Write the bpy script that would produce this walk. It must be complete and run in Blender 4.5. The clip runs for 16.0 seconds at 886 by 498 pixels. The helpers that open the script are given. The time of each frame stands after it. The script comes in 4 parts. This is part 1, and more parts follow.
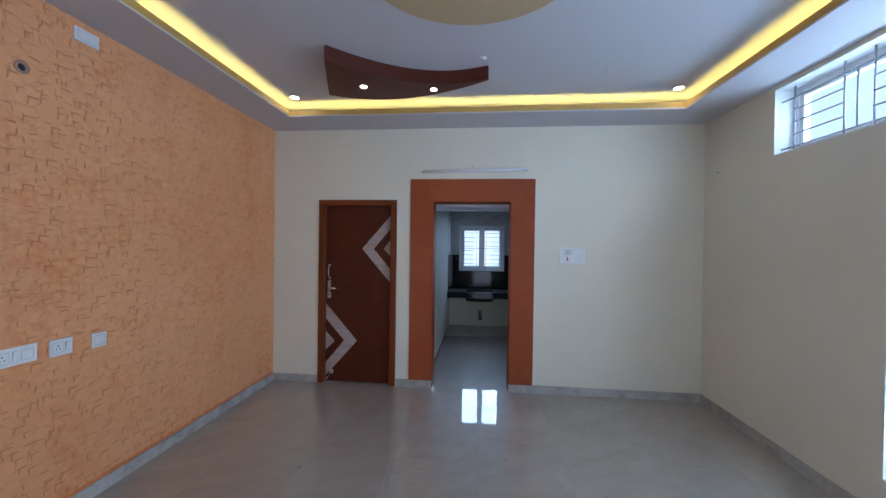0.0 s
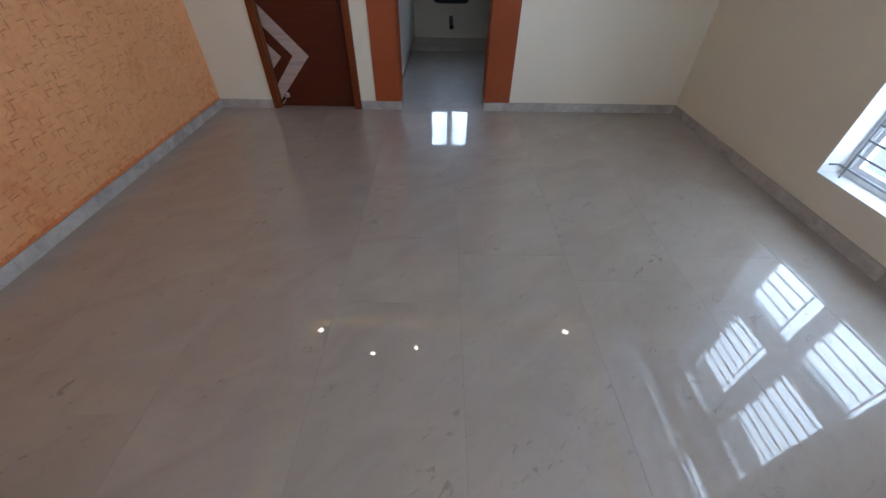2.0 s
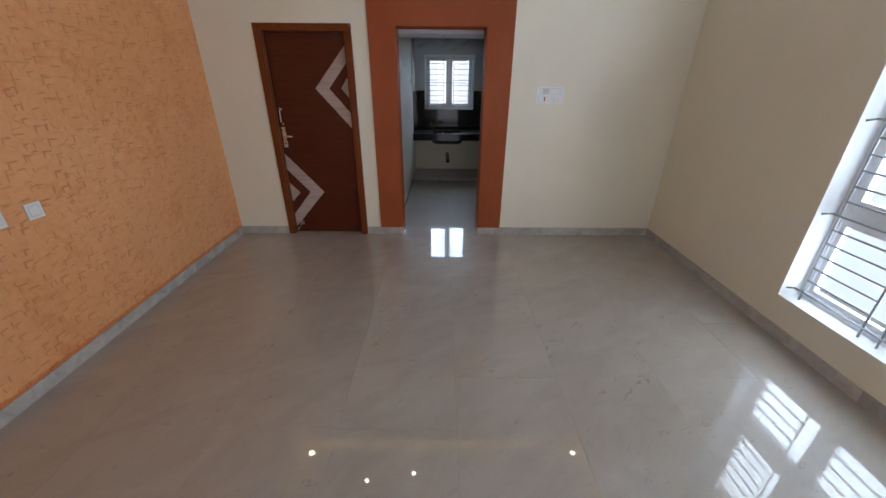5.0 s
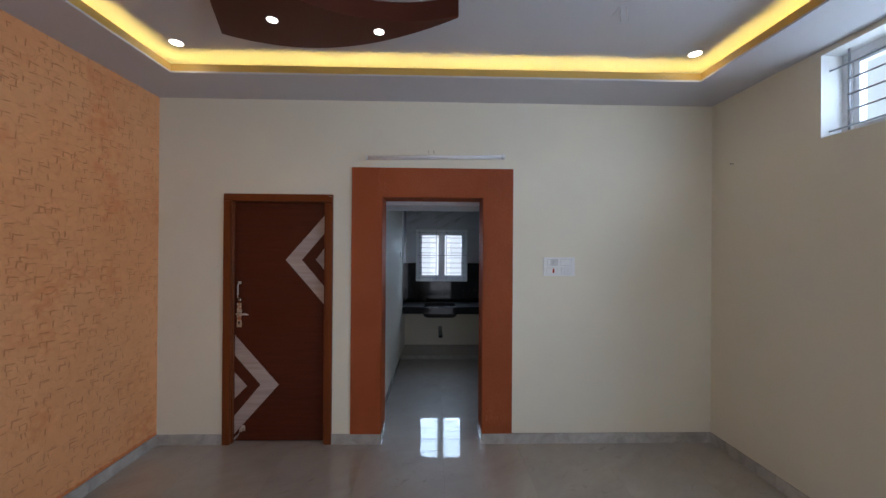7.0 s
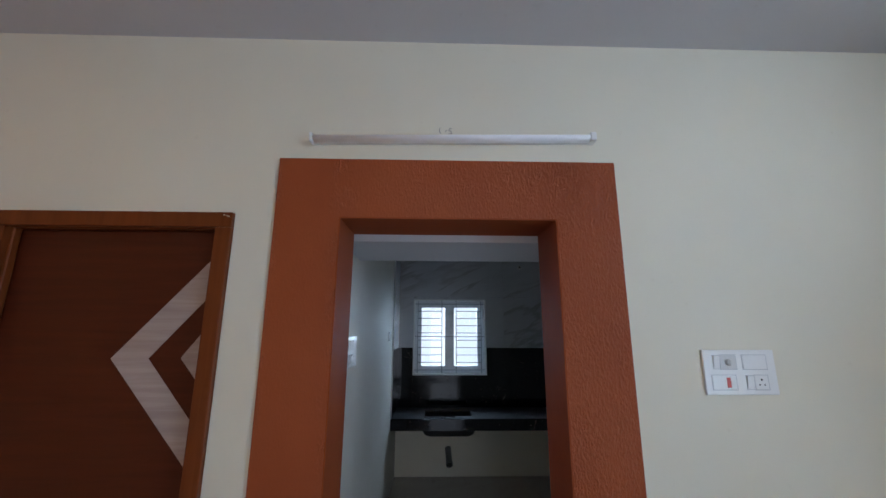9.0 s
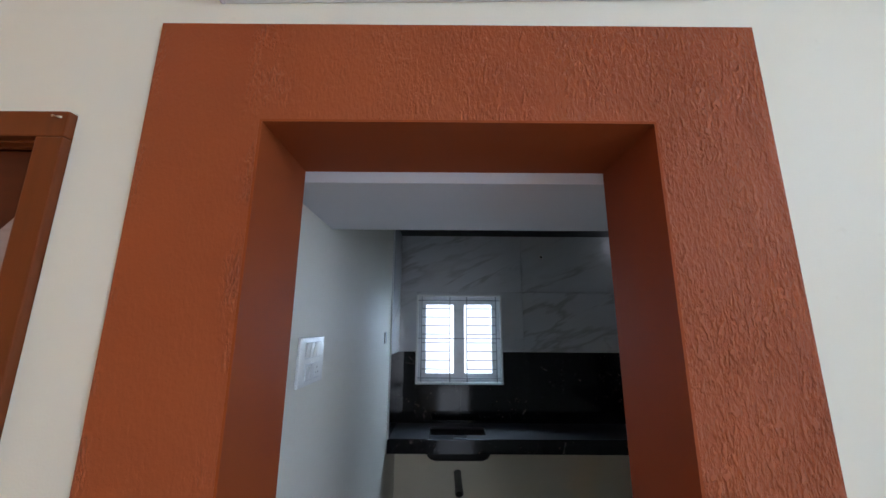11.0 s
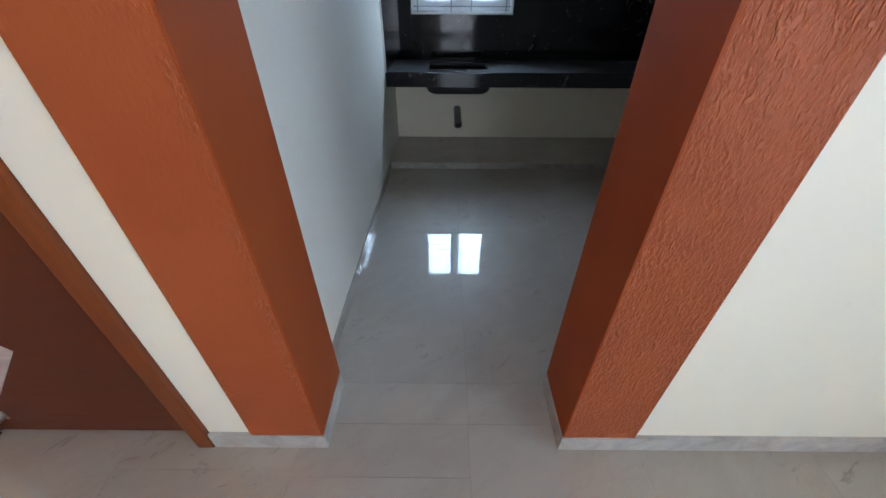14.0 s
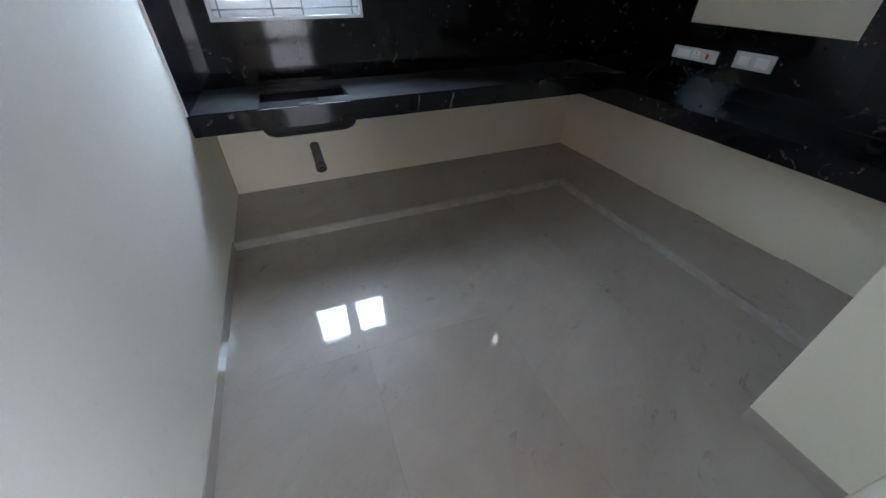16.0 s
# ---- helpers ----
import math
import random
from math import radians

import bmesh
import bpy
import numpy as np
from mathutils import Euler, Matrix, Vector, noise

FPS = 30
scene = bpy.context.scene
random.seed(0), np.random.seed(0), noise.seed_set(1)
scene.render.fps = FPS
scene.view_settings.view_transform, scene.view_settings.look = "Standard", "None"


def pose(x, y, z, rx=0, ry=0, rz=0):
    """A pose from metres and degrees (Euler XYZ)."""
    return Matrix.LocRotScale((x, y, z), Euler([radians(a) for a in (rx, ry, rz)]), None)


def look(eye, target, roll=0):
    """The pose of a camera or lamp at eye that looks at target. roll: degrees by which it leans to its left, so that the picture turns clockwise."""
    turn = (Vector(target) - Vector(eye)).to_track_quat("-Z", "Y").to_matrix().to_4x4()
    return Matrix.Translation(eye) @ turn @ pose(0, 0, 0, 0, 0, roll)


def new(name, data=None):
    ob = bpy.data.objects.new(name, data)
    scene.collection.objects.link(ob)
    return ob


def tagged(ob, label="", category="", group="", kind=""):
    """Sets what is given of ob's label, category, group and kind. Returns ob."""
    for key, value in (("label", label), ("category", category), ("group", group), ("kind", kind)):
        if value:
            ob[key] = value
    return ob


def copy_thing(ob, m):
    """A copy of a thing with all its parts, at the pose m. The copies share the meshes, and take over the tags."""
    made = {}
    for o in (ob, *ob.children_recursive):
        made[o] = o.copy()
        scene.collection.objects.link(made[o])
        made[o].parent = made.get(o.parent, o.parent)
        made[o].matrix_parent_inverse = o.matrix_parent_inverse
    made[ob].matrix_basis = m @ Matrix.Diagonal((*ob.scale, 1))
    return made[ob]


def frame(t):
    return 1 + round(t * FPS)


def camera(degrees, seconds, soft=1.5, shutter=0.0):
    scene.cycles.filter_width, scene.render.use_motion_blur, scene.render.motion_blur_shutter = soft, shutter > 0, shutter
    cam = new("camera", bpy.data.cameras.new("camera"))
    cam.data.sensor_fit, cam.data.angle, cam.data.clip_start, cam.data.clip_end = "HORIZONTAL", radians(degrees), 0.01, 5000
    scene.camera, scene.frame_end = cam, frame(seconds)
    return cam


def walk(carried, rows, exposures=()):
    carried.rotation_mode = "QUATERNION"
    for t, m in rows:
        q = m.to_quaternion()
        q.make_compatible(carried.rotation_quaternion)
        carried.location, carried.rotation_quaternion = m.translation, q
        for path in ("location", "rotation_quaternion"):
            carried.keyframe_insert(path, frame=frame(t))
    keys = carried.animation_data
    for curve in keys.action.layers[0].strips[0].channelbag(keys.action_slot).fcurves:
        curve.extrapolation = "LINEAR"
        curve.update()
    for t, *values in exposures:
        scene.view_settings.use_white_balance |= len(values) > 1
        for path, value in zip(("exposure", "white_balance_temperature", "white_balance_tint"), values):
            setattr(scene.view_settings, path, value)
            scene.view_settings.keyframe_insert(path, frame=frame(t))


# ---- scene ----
cam = camera(100.6, 16.0)
PATH = [
    (0, (0.407, 0.429, 1.595), (0.214, 2.42, 1.576), 0.8),
    (0.5, (0.353, 0.462, 1.579), (0.323, 2.461, 1.541), 0.8),
    (1, (0.355, 0.543, 1.506), (0.334, 2.463, 0.949), 1.0),
    (1.2, (0.35, 0.543, 1.526), (0.345, 2.381, 0.736), 0.9),
    (1.5, (0.329, 0.616, 1.542), (0.341, 2.324, 0.501), 1.1),
    (2, (0.319, 0.653, 1.446), (0.333, 2.155, 0.126), 1.0),
    (2.5, (0.329, 0.673, 1.403), (0.337, 1.993, -0.099), 1.0),
    (3, (0.338, 0.673, 1.401), (0.342, 1.934, -0.152), 0.9),
    (3.5, (0.34, 0.67, 1.434), (0.341, 1.924, -0.124), 0.8),
    (4, (0.331, 0.64, 1.505), (0.33, 1.921, -0.031), 0.6),
    (4.5, (0.31, 0.59, 1.597), (0.315, 2.12, 0.309), 0.6),
    (5, (0.329, 0.545, 1.685), (0.343, 2.351, 0.826), 0.5),
    (5.2, (0.347, 0.52, 1.683), (0.363, 2.41, 1.029), 0.2),
    (7.3, (0.338, 1.619, 1.636), (0.391, 3.618, 1.657), 0.3),
    (7.5, (0.317, 1.784, 1.639), (0.373, 3.783, 1.675), 0.2),
    (8, (0.298, 2.212, 1.642), (0.351, 4.206, 1.78), 0.4),
    (8.5, (0.28, 2.659, 1.648), (0.332, 4.638, 1.935), 0.2),
    (9, (0.267, 3.093, 1.667), (0.318, 5.049, 2.078), 0.2),
    (9.2, (0.273, 3.255, 1.665), (0.326, 5.2, 2.125), 0.2),
    (11.3, (0.304, 3.768, 1.630), (0.291, 5.727, 2.033), 0.4),
    (11.5, (0.312, 3.761, 1.612), (0.292, 5.741, 1.891), 0.4),
    (12, (0.314, 3.800, 1.580), (0.313, 5.799, 1.522), 0.4),
    (12.5, (0.315, 3.816, 1.530), (0.329, 5.784, 1.173), 0.4),
    (13, (0.316, 3.826, 1.471), (0.325, 5.711, 0.804), 0.5),
    (13.5, (0.317, 3.837, 1.398), (0.321, 5.586, 0.429), 0.4),
    (14, (0.325, 3.847, 1.406), (0.321, 5.443, 0.201), 0.3),
    (14.5, (0.317, 3.948, 1.404), (0.318, 5.526, 0.175), 0.4),
    (15, (0.294, 4.164, 1.392), (0.379, 5.746, 0.17), 0.3),
    (15.5, (0.293, 4.466, 1.366), (0.603, 6.019, 0.144), 0.5),
    (16, (0.349, 4.81, 1.359), (0.946, 6.285, 0.148), 0.4),
]
walk(cam, [(t, look(eye, target, roll)) for t, eye, target, roll in PATH],
     [(0.0, 0.18, 5080, 14), (0.5, -0.02, 5280, 14), (1.5, 0.12, 5550, 17), (3.5, 0.12, 6150, 19), (5.2, 0.18, 6200, 19), (7.3, -0.06, 5750, 17),
      (9.2, 0.16, 5600, 14), (12.0, 0.97, 5800, 15), (12.5, 1.00, 5800, 15), (14.0, 1.27, 5650, 13), (14.5, 1.32, 5600, 12), (15.0, 1.57, 5350, 10), (16.0, 2.00, 6050, 17)])

# ---- plan, in metres ----
XW, XE = -1.96, 2.735           # hall, west and east faces
YS, YN, YK = -0.35, 4.50, 4.75   # hall south face; partition, hall and kitchen faces
KN = 7.545                      # kitchen, north face
ZB, ZI = 2.895, 3.035            # ceiling border and tray
TH = 0.23                        # outer wall thickness
PX0, PX1, PZ = -0.106, 0.759, 2.087      # passage opening
QX0, QX1, QZ = -0.357, 1.009, 2.331     # painted surround, outer edge
DX0, DX1, DZ = -1.419, -0.512, 2.10     # bedroom door frame, outer edge
BW = (1.60, 2.765, 0.285, 2.112)          # large window: y0 y1 z0 z1
HW = (0.75, 3.605, 2.345, 2.863)        # high window
KW = (0.036, 0.897, 1.114, 1.983)       # kitchen window: x0 x1 z0 z1



def kitchen_west(y):
    """x of the kitchen's west face, which runs slightly askew."""
    return -0.175 + (y - YK) * 0.012


def kitchen_east(y):
    return 2.645 + (KN - y) * 0.062


# ---- world and light ----
world = bpy.data.worlds.new("world")
scene.world = world
world.use_nodes = True
wn = world.node_tree
sky = wn.nodes.new("ShaderNodeTexSky")
sky.sky_type = 'NISHITA'
sky.sun_disc = False
sky.sun_elevation, sky.sun_rotation = radians(52), radians(243)
sky.air_density, sky.dust_density = 1.4, 3.0
wn.links.new(sky.outputs[0], wn.nodes["Background"].inputs[0])
wn.nodes["Background"].inputs[1].default_value = 0.12
sun = new("sun", bpy.data.lights.new("sun", 'SUN'))
sun.data.energy, sun.data.angle, sun.data.color = 1.2, radians(12), (1.0, 0.96, 0.9)
sun.matrix_world = look((0, 0, 8), (3.0, 1.5, 3.6))


def area_lamp(name, eye, target, sx, sy, watts, colour):
    lamp = new(name, bpy.data.lights.new(name, 'AREA'))
    lamp.data.shape, lamp.data.size, lamp.data.size_y = 'RECTANGLE', sx, sy
    lamp.data.energy, lamp.data.color = watts, colour
    lamp.matrix_world = look(eye, target)
    return lamp


DAY = (0.76, 0.89, 1.0)
FILL_TINT = (0.92, 0.94, 0.94)
area_lamp("daylight_large_window", (3.06, 2.12, 0.93), (0, 2.30, 0.93), 2.1, 1.95, 114, DAY)
area_lamp("daylight_high_window", (3.06, 1.95, 2.60), (0, 2.20, 2.60), 3.2, 0.70, 62, DAY)
# Added fill lamp behind the camera, shining through a made-up south opening.
area_lamp("daylight_entrance", (0.75, YS - TH - 0.08, 1.05), (0.75, 3, 1.05), 1.2, 2.1, 20, FILL_TINT)
area_lamp("daylight_kitchen_window", (0.60, KN + 0.82, 1.98), (0.52, 6.2, 0.75), 2.2, 1.15, 80, (0.68, 0.85, 1.0))

# ---- materials ----
MATS = {}


class Nodes:
    """Small builder for node materials."""

    def __init__(self, name, rough=0.5, metal=0.0, spec=0.5):
        self.mat = bpy.data.materials.new(name)
        self.mat.use_nodes = True
        self.t = self.mat.node_tree
        self.bsdf = self.t.nodes["Principled BSDF"]
        self.bsdf.inputs["Roughness"].default_value = rough
        self.bsdf.inputs["Metallic"].default_value = metal
        self.bsdf.inputs["Specular IOR Level"].default_value = spec
        self.co = self.t.nodes.new("ShaderNodeTexCoord").outputs["Object"]
        MATS[name] = self.mat

    def node(self, kind, **kw):
        n = self.t.nodes.new(kind)
        for k, v in kw.items():
            if k in n.inputs:
                n.inputs[k].default_value = v
        return n

    def link(self, a, b):
        self.t.links.new(a, b)

    def mapped(self, scale=(1, 1, 1), rot=(0, 0, 0), source=None):
        m = self.t.nodes.new("ShaderNodeMapping")
        m.inputs["Scale"].default_value = scale
        m.inputs["Rotation"].default_value = [radians(a) for a in rot]
        self.link(source or self.co, m.inputs["Vector"])
        return m.outputs[0]

    def turned(self, scale, rot, source=None):
        """Turns first, then stretches."""
        return self.mapped(scale, (0, 0, 0), self.mapped((1, 1, 1), rot, source))

    def noise(self, scale, detail=4.0, rough=0.55, distortion=0.0, vector=None):
        n = self.node("ShaderNodeTexNoise", Scale=scale, Detail=detail, Roughness=rough, Distortion=distortion)
        self.link(vector or self.co, n.inputs["Vector"])
        return n.outputs[0]

    def ramp(self, fac, stops):
        r = self.t.nodes.new("ShaderNodeValToRGB")
        e = r.color_ramp.elements
        while len(e) < len(stops):
            e.new(0.5)
        for el, (p, c) in zip(e, stops):
            el.position = p
            el.color = (*c, 1) if len(c) == 3 else c
        self.link(fac, r.inputs[0])
        return r.outputs[0]

    def grey(self, fac, a, b, lo=0.0, hi=1.0):
        r = self.t.nodes.new("ShaderNodeMapRange")
        r.inputs["From Min"].default_value, r.inputs["From Max"].default_value = a, b
        r.inputs["To Min"].default_value, r.inputs["To Max"].default_value = lo, hi
        self.link(fac, r.inputs["Value"])
        return r.outputs[0]

    def mix(self, fac, a, b, kind='MIX'):
        m = self.t.nodes.new("ShaderNodeMix")
        m.data_type, m.blend_type = 'RGBA', kind
        for sock, v in ((m.inputs[0], fac), (m.inputs[6], a), (m.inputs[7], b)):
            if isinstance(v, (int, float)):
                sock.default_value = v
            elif isinstance(v, tuple):
                sock.default_value = (*v, 1)
            else:
                self.link(v, sock)
        return m.outputs[2]

    def add(self, a, b, op='ADD'):
        m = self.t.nodes.new("ShaderNodeMath")
        m.operation = op
        for sock, v in ((m.inputs[0], a), (m.inputs[1], b)):
            if isinstance(v, (int, float)):
                sock.default_value = v
            else:
                self.link(v, sock)
        return m.outputs[0]

    def colour(self, v):
        if isinstance(v, tuple):
            self.bsdf.inputs["Base Color"].default_value = (*v, 1)
        else:
            self.link(v, self.bsdf.inputs["Base Color"])
        return self

    def rough(self, v):
        self.link(v, self.bsdf.inputs["Roughness"])
        return self

    def bump(self, height, strength, distance=0.002):
        b = self.t.nodes.new("ShaderNodeBump")
        b.inputs["Strength"].default_value, b.inputs["Distance"].default_value = strength, distance
        self.link(height, b.inputs["Height"])
        self.link(b.outputs[0], self.bsdf.inputs["Normal"])
        return self

    def shifted(self):
        """Object coordinates moved by a random amount for each piece."""
        comb, v, r = self.t.nodes.new("ShaderNodeCombineXYZ"), self.t.nodes.new("ShaderNodeVectorMath"), self.random()
        v.operation = 'MULTIPLY_ADD'
        self.link(r, comb.inputs[0])
        self.link(self.add(r, 7.3, 'MULTIPLY'), comb.inputs[1])
        self.link(self.add(r, 3.1, 'MULTIPLY'), comb.inputs[2])
        self.link(comb.outputs[0], v.inputs[0])
        v.inputs[1].default_value = (9, 9, 9)
        self.link(self.co, v.inputs[2])
        return v.outputs[0]

    def random(self):
        return self.t.nodes.new("ShaderNodeObjectInfo").outputs["Random"]


def paint(name, colour, rough=0.55, wear=0.06, bump=0.15, spec=0.4):
    """Emulsion on plaster: soft roller grain and broad uneven patches."""
    n = Nodes(name, rough, 0, spec)
    broad = n.noise(1.3, 4)
    c = n.mix(n.grey(broad, 0.3, 0.7), tuple(v * (1 - wear) for v in colour), colour)
    spots = n.ramp(n.noise(22, 3), [(0.66, (1, 1, 1)), (0.74, (0.955, 0.95, 0.94))])
    n.colour(n.mix(1.0, c, spots, 'MULTIPLY'))
    n.rough(n.grey(broad, 0.3, 0.7, rough - 0.06, rough + 0.06))
    n.bump(n.add(n.noise(180, 2), n.add(n.noise(6, 2), 1.5, 'MULTIPLY')), bump, 0.002)
    return n.mat


def plain(name, colour, rough=0.5, metal=0.0, vary=0.05, scale=14):
    """A smooth made surface with faint smudges."""
    n = Nodes(name, rough, metal)
    f = n.noise(scale, 4)
    n.colour(n.mix(n.grey(f, 0.3, 0.7), tuple(v * (1 - vary) for v in colour), colour))
    n.rough(n.grey(f, 0.3, 0.7, max(0.02, rough - 0.05), rough + 0.06))
    return n.mat


def glow(name, colour, strength):
    m = bpy.data.materials.new(name)
    m.use_nodes = True
    t = m.node_tree
    t.nodes.remove(t.nodes["Principled BSDF"])
    e = t.nodes.new("ShaderNodeEmission")
    e.inputs[0].default_value, e.inputs[1].default_value = (*colour, 1), strength
    t.links.new(e.outputs[0], t.nodes["Material Output"].inputs[0])
    MATS[name] = m
    return m


M_WALL = paint("cream_emulsion", (0.79, 0.745, 0.615))
M_KWALL = paint("pale_kitchen_emulsion", (0.76, 0.735, 0.66), 0.66, spec=0.22)
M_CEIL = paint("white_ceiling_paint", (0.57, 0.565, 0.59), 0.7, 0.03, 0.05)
M_TAN = paint("tan_ceiling_paint", (0.50, 0.38, 0.22), 0.6)
M_REVEAL = paint("white_reveal_paint", (0.80, 0.81, 0.80), 0.5)
M_UPVC = plain("white_upvc", (0.78, 0.79, 0.82), 0.3)
M_STEEL = plain("painted_grille_steel", (0.33, 0.35, 0.38), 0.45, 0.3)
M_PLATE = plain("white_switch_plastic", (0.86, 0.86, 0.85), 0.22)
M_GREYPLATE = plain("light_grey_plastic", (0.62, 0.62, 0.62), 0.3)
M_MODULE = plain("module_gap_shade", (0.55, 0.56, 0.58), 0.5)
M_DARK = plain("dark_gap", (0.02, 0.018, 0.016), 0.8)
M_RED = plain("red_indicator", (0.55, 0.05, 0.03), 0.25)
M_CHROME = plain("brushed_steel", (0.62, 0.61, 0.58), 0.28, 1.0)
M_PVC = plain("grey_pvc_pipe", (0.17, 0.165, 0.155), 0.45)
M_TUBE = plain("opal_tube_cover", (0.88, 0.88, 0.90), 0.4)
M_GROUT = plain("floor_grout", (0.17, 0.15, 0.13), 0.9)
M_WHITEGROUT = plain("pale_cement_edge", (0.39, 0.365, 0.33), 0.8, 0, 0.3)
M_CEMENT = paint("grey_cement_render", (0.34, 0.33, 0.31), 0.9, 0.2, 0.5)
M_COVE = glow("warm_strip_light", (1.0, 0.71, 0.14), 20.0)
M_SPOT = glow("warm_downlight", (1.0, 0.86, 0.62), 30.0)


def orange_plaster():
    """Peach knock-down plaster: flat trowelled chips whose torn edges show deeper orange."""
    n = Nodes("peach_trowelled_plaster", 0.55, 0, 0.35)
    warp = n.node("ShaderNodeTexNoise", Scale=5.0, Detail=1.0)
    n.link(n.co, warp.inputs["Vector"])
    v = n.t.nodes.new("ShaderNodeVectorMath")
    v.operation = 'MULTIPLY_ADD'
    n.link(warp.outputs["Color"], v.inputs[0])
    v.inputs[1].default_value = (0.0, 0.022, 0.022)
    n.link(n.co, v.inputs[2])
    flat, uv = n.t.nodes.new("ShaderNodeSeparateXYZ"), n.t.nodes.new("ShaderNodeCombineXYZ")
    n.link(v.outputs[0], flat.inputs[0])
    n.link(flat.outputs[1], uv.inputs[0])
    n.link(n.add(flat.outputs[2], 1.25, 'MULTIPLY'), uv.inputs[1])

    def cells(scale, feature):
        c = n.node("ShaderNodeTexVoronoi", Scale=scale, Randomness=1.0)
        c.voronoi_dimensions, c.feature, c.distance = '2D', feature, 'CHEBYCHEV'
        n.link(uv.outputs[0], c.inputs["Vector"])
        return c

    a1, a2 = cells(9.5, 'F1'), cells(9.5, 'F2')
    b1, b2 = cells(16.0, 'F1'), cells(16.0, 'F2')
    gap_a = n.grey(n.add(a2.outputs["Distance"], a1.outputs["Distance"], 'SUBTRACT'), 0.0, 0.060, 1.0, 0.0)
    gap_b = n.grey(n.add(b2.outputs["Distance"], b1.outputs["Distance"], 'SUBTRACT'), 0.0, 0.085, 1.0, 0.0)
    gate_a = n.grey(n.noise(15.0, 2), 0.48, 0.55)
    gate_b = n.grey(n.noise(21.0, 2), 0.50, 0.57)
    line = n.add(n.add(gap_a, gate_a, 'MULTIPLY'), n.add(gap_b, gate_b, 'MULTIPLY'), 'MAXIMUM')

    def box_mask(x, y, cx, cy, rx, ry):
        """A soft-edged rectangle about (cx, cy)."""
        def side(value, centre, r):
            m = n.t.nodes.new("ShaderNodeMath")
            m.operation = 'ABSOLUTE'
            n.link(n.add(value, -centre), m.inputs[0])
            return n.grey(m.outputs[0], r * 0.7, r * 1.3, 1.0, 0.0)
        return n.add(side(x, cx, rx), side(y, cy, ry), 'MULTIPLY')

    def torn_edges(scale, turn, keep):
        """Short L-shaped edges, one corner a cell; some cells show one arm only."""
        where = n.mapped((scale, scale, 1.0), (0, 0, turn), uv.outputs[0])
        cell = n.node("ShaderNodeTexVoronoi", Scale=1.0, Randomness=1.0)
        cell.voronoi_dimensions = '2D'
        n.link(where, cell.inputs["Vector"])
        off, xy, rgb = n.t.nodes.new("ShaderNodeVectorMath"), n.t.nodes.new("ShaderNodeSeparateXYZ"), n.t.nodes.new("ShaderNodeSeparateColor")
        off.operation = 'SUBTRACT'
        n.link(where, off.inputs[0])
        n.link(cell.outputs["Position"], off.inputs[1])
        n.link(off.outputs[0], xy.inputs[0])
        n.link(cell.outputs["Color"], rgb.inputs[0])
        flat_arm = n.add(box_mask(xy.outputs[0], xy.outputs[1], 0.20, 0.0, 0.25, 0.036), n.grey(rgb.outputs[0], keep, keep + 0.08), 'MULTIPLY')
        tall_arm = n.add(box_mask(xy.outputs[0], xy.outputs[1], 0.0, -0.18, 0.033, 0.23), n.grey(rgb.outputs[1], keep, keep + 0.08), 'MULTIPLY')
        return n.add(flat_arm, tall_arm, 'MAXIMUM')

    torn = n.add(torn_edges(9.0, 4, 0.30), torn_edges(12.0, -7, 0.38), 'MAXIMUM')
    line = n.add(n.add(line, 0.45, 'MULTIPLY'), torn, 'MAXIMUM')
    sep = n.t.nodes.new("ShaderNodeSeparateXYZ")
    n.link(n.co, sep.inputs[0])
    smear = n.add(n.grey(sep.outputs[2], 0.095, 0.13, 0.62, 0.0), n.add(n.noise(24, 3), -0.42), 'ADD')
    smear = n.grey(smear, 0.35, 0.55)
    broad = n.grey(n.noise(0.9, 3), 0.35, 0.65)
    body = n.mix(broad, (0.86, 0.400, 0.165), (0.90, 0.452, 0.205))
    chip = n.mix(n.grey(b1.outputs["Color"], 0.0, 1.0), (0.94, 0.92, 0.89), (1.0, 1.0, 1.0))
    c = n.mix(1.0, body, chip, 'MULTIPLY')
    deep = n.add(n.grey(n.noise(3.2, 5), 0.54, 0.68), n.grey(b1.outputs["Distance"], 0.15, 0.42), 'MULTIPLY')
    c = n.mix(n.add(deep, 0.6, 'MULTIPLY'), c, (0.77, 0.29, 0.10))
    lap = n.grey(n.noise(1.0, 3, 0.5, 0.4, n.mapped((1, 2.6, 0.7))), 0.56, 0.66)
    lap = n.add(lap, n.grey(n.noise(11, 4, 0.65), 0.42, 0.62), 'MULTIPLY')
    c = n.mix(n.add(lap, 0.55, 'MULTIPLY'), c, (0.74, 0.25, 0.085))
    c = n.mix(n.add(smear, 0.8, 'MULTIPLY'), c, (0.72, 0.20, 0.055))
    n.colour(n.mix(n.add(n.add(line, n.grey(n.noise(2.1, 3), 0.3, 0.7, 0.55, 1.0), 'MULTIPLY'), 0.58, 'MULTIPLY'), c, (0.48, 0.15, 0.048)))
    def tilt(cell, y, z):
        """Each chip leans its own way off the wall."""
        d, q = n.t.nodes.new("ShaderNodeVectorMath"), n.t.nodes.new("ShaderNodeVectorMath")
        d.operation, q.operation = 'SUBTRACT', 'DOT_PRODUCT'
        n.link(uv.outputs[0], d.inputs[0])
        n.link(cell.outputs["Position"], d.inputs[1])
        n.link(d.outputs[0], q.inputs[0])
        q.inputs[1].default_value = (y, z, 0)
        return q.outputs["Value"]

    h = n.add(n.add(a1.outputs["Color"], 0.45, 'MULTIPLY'), n.add(b1.outputs["Color"], 0.35, 'MULTIPLY'))
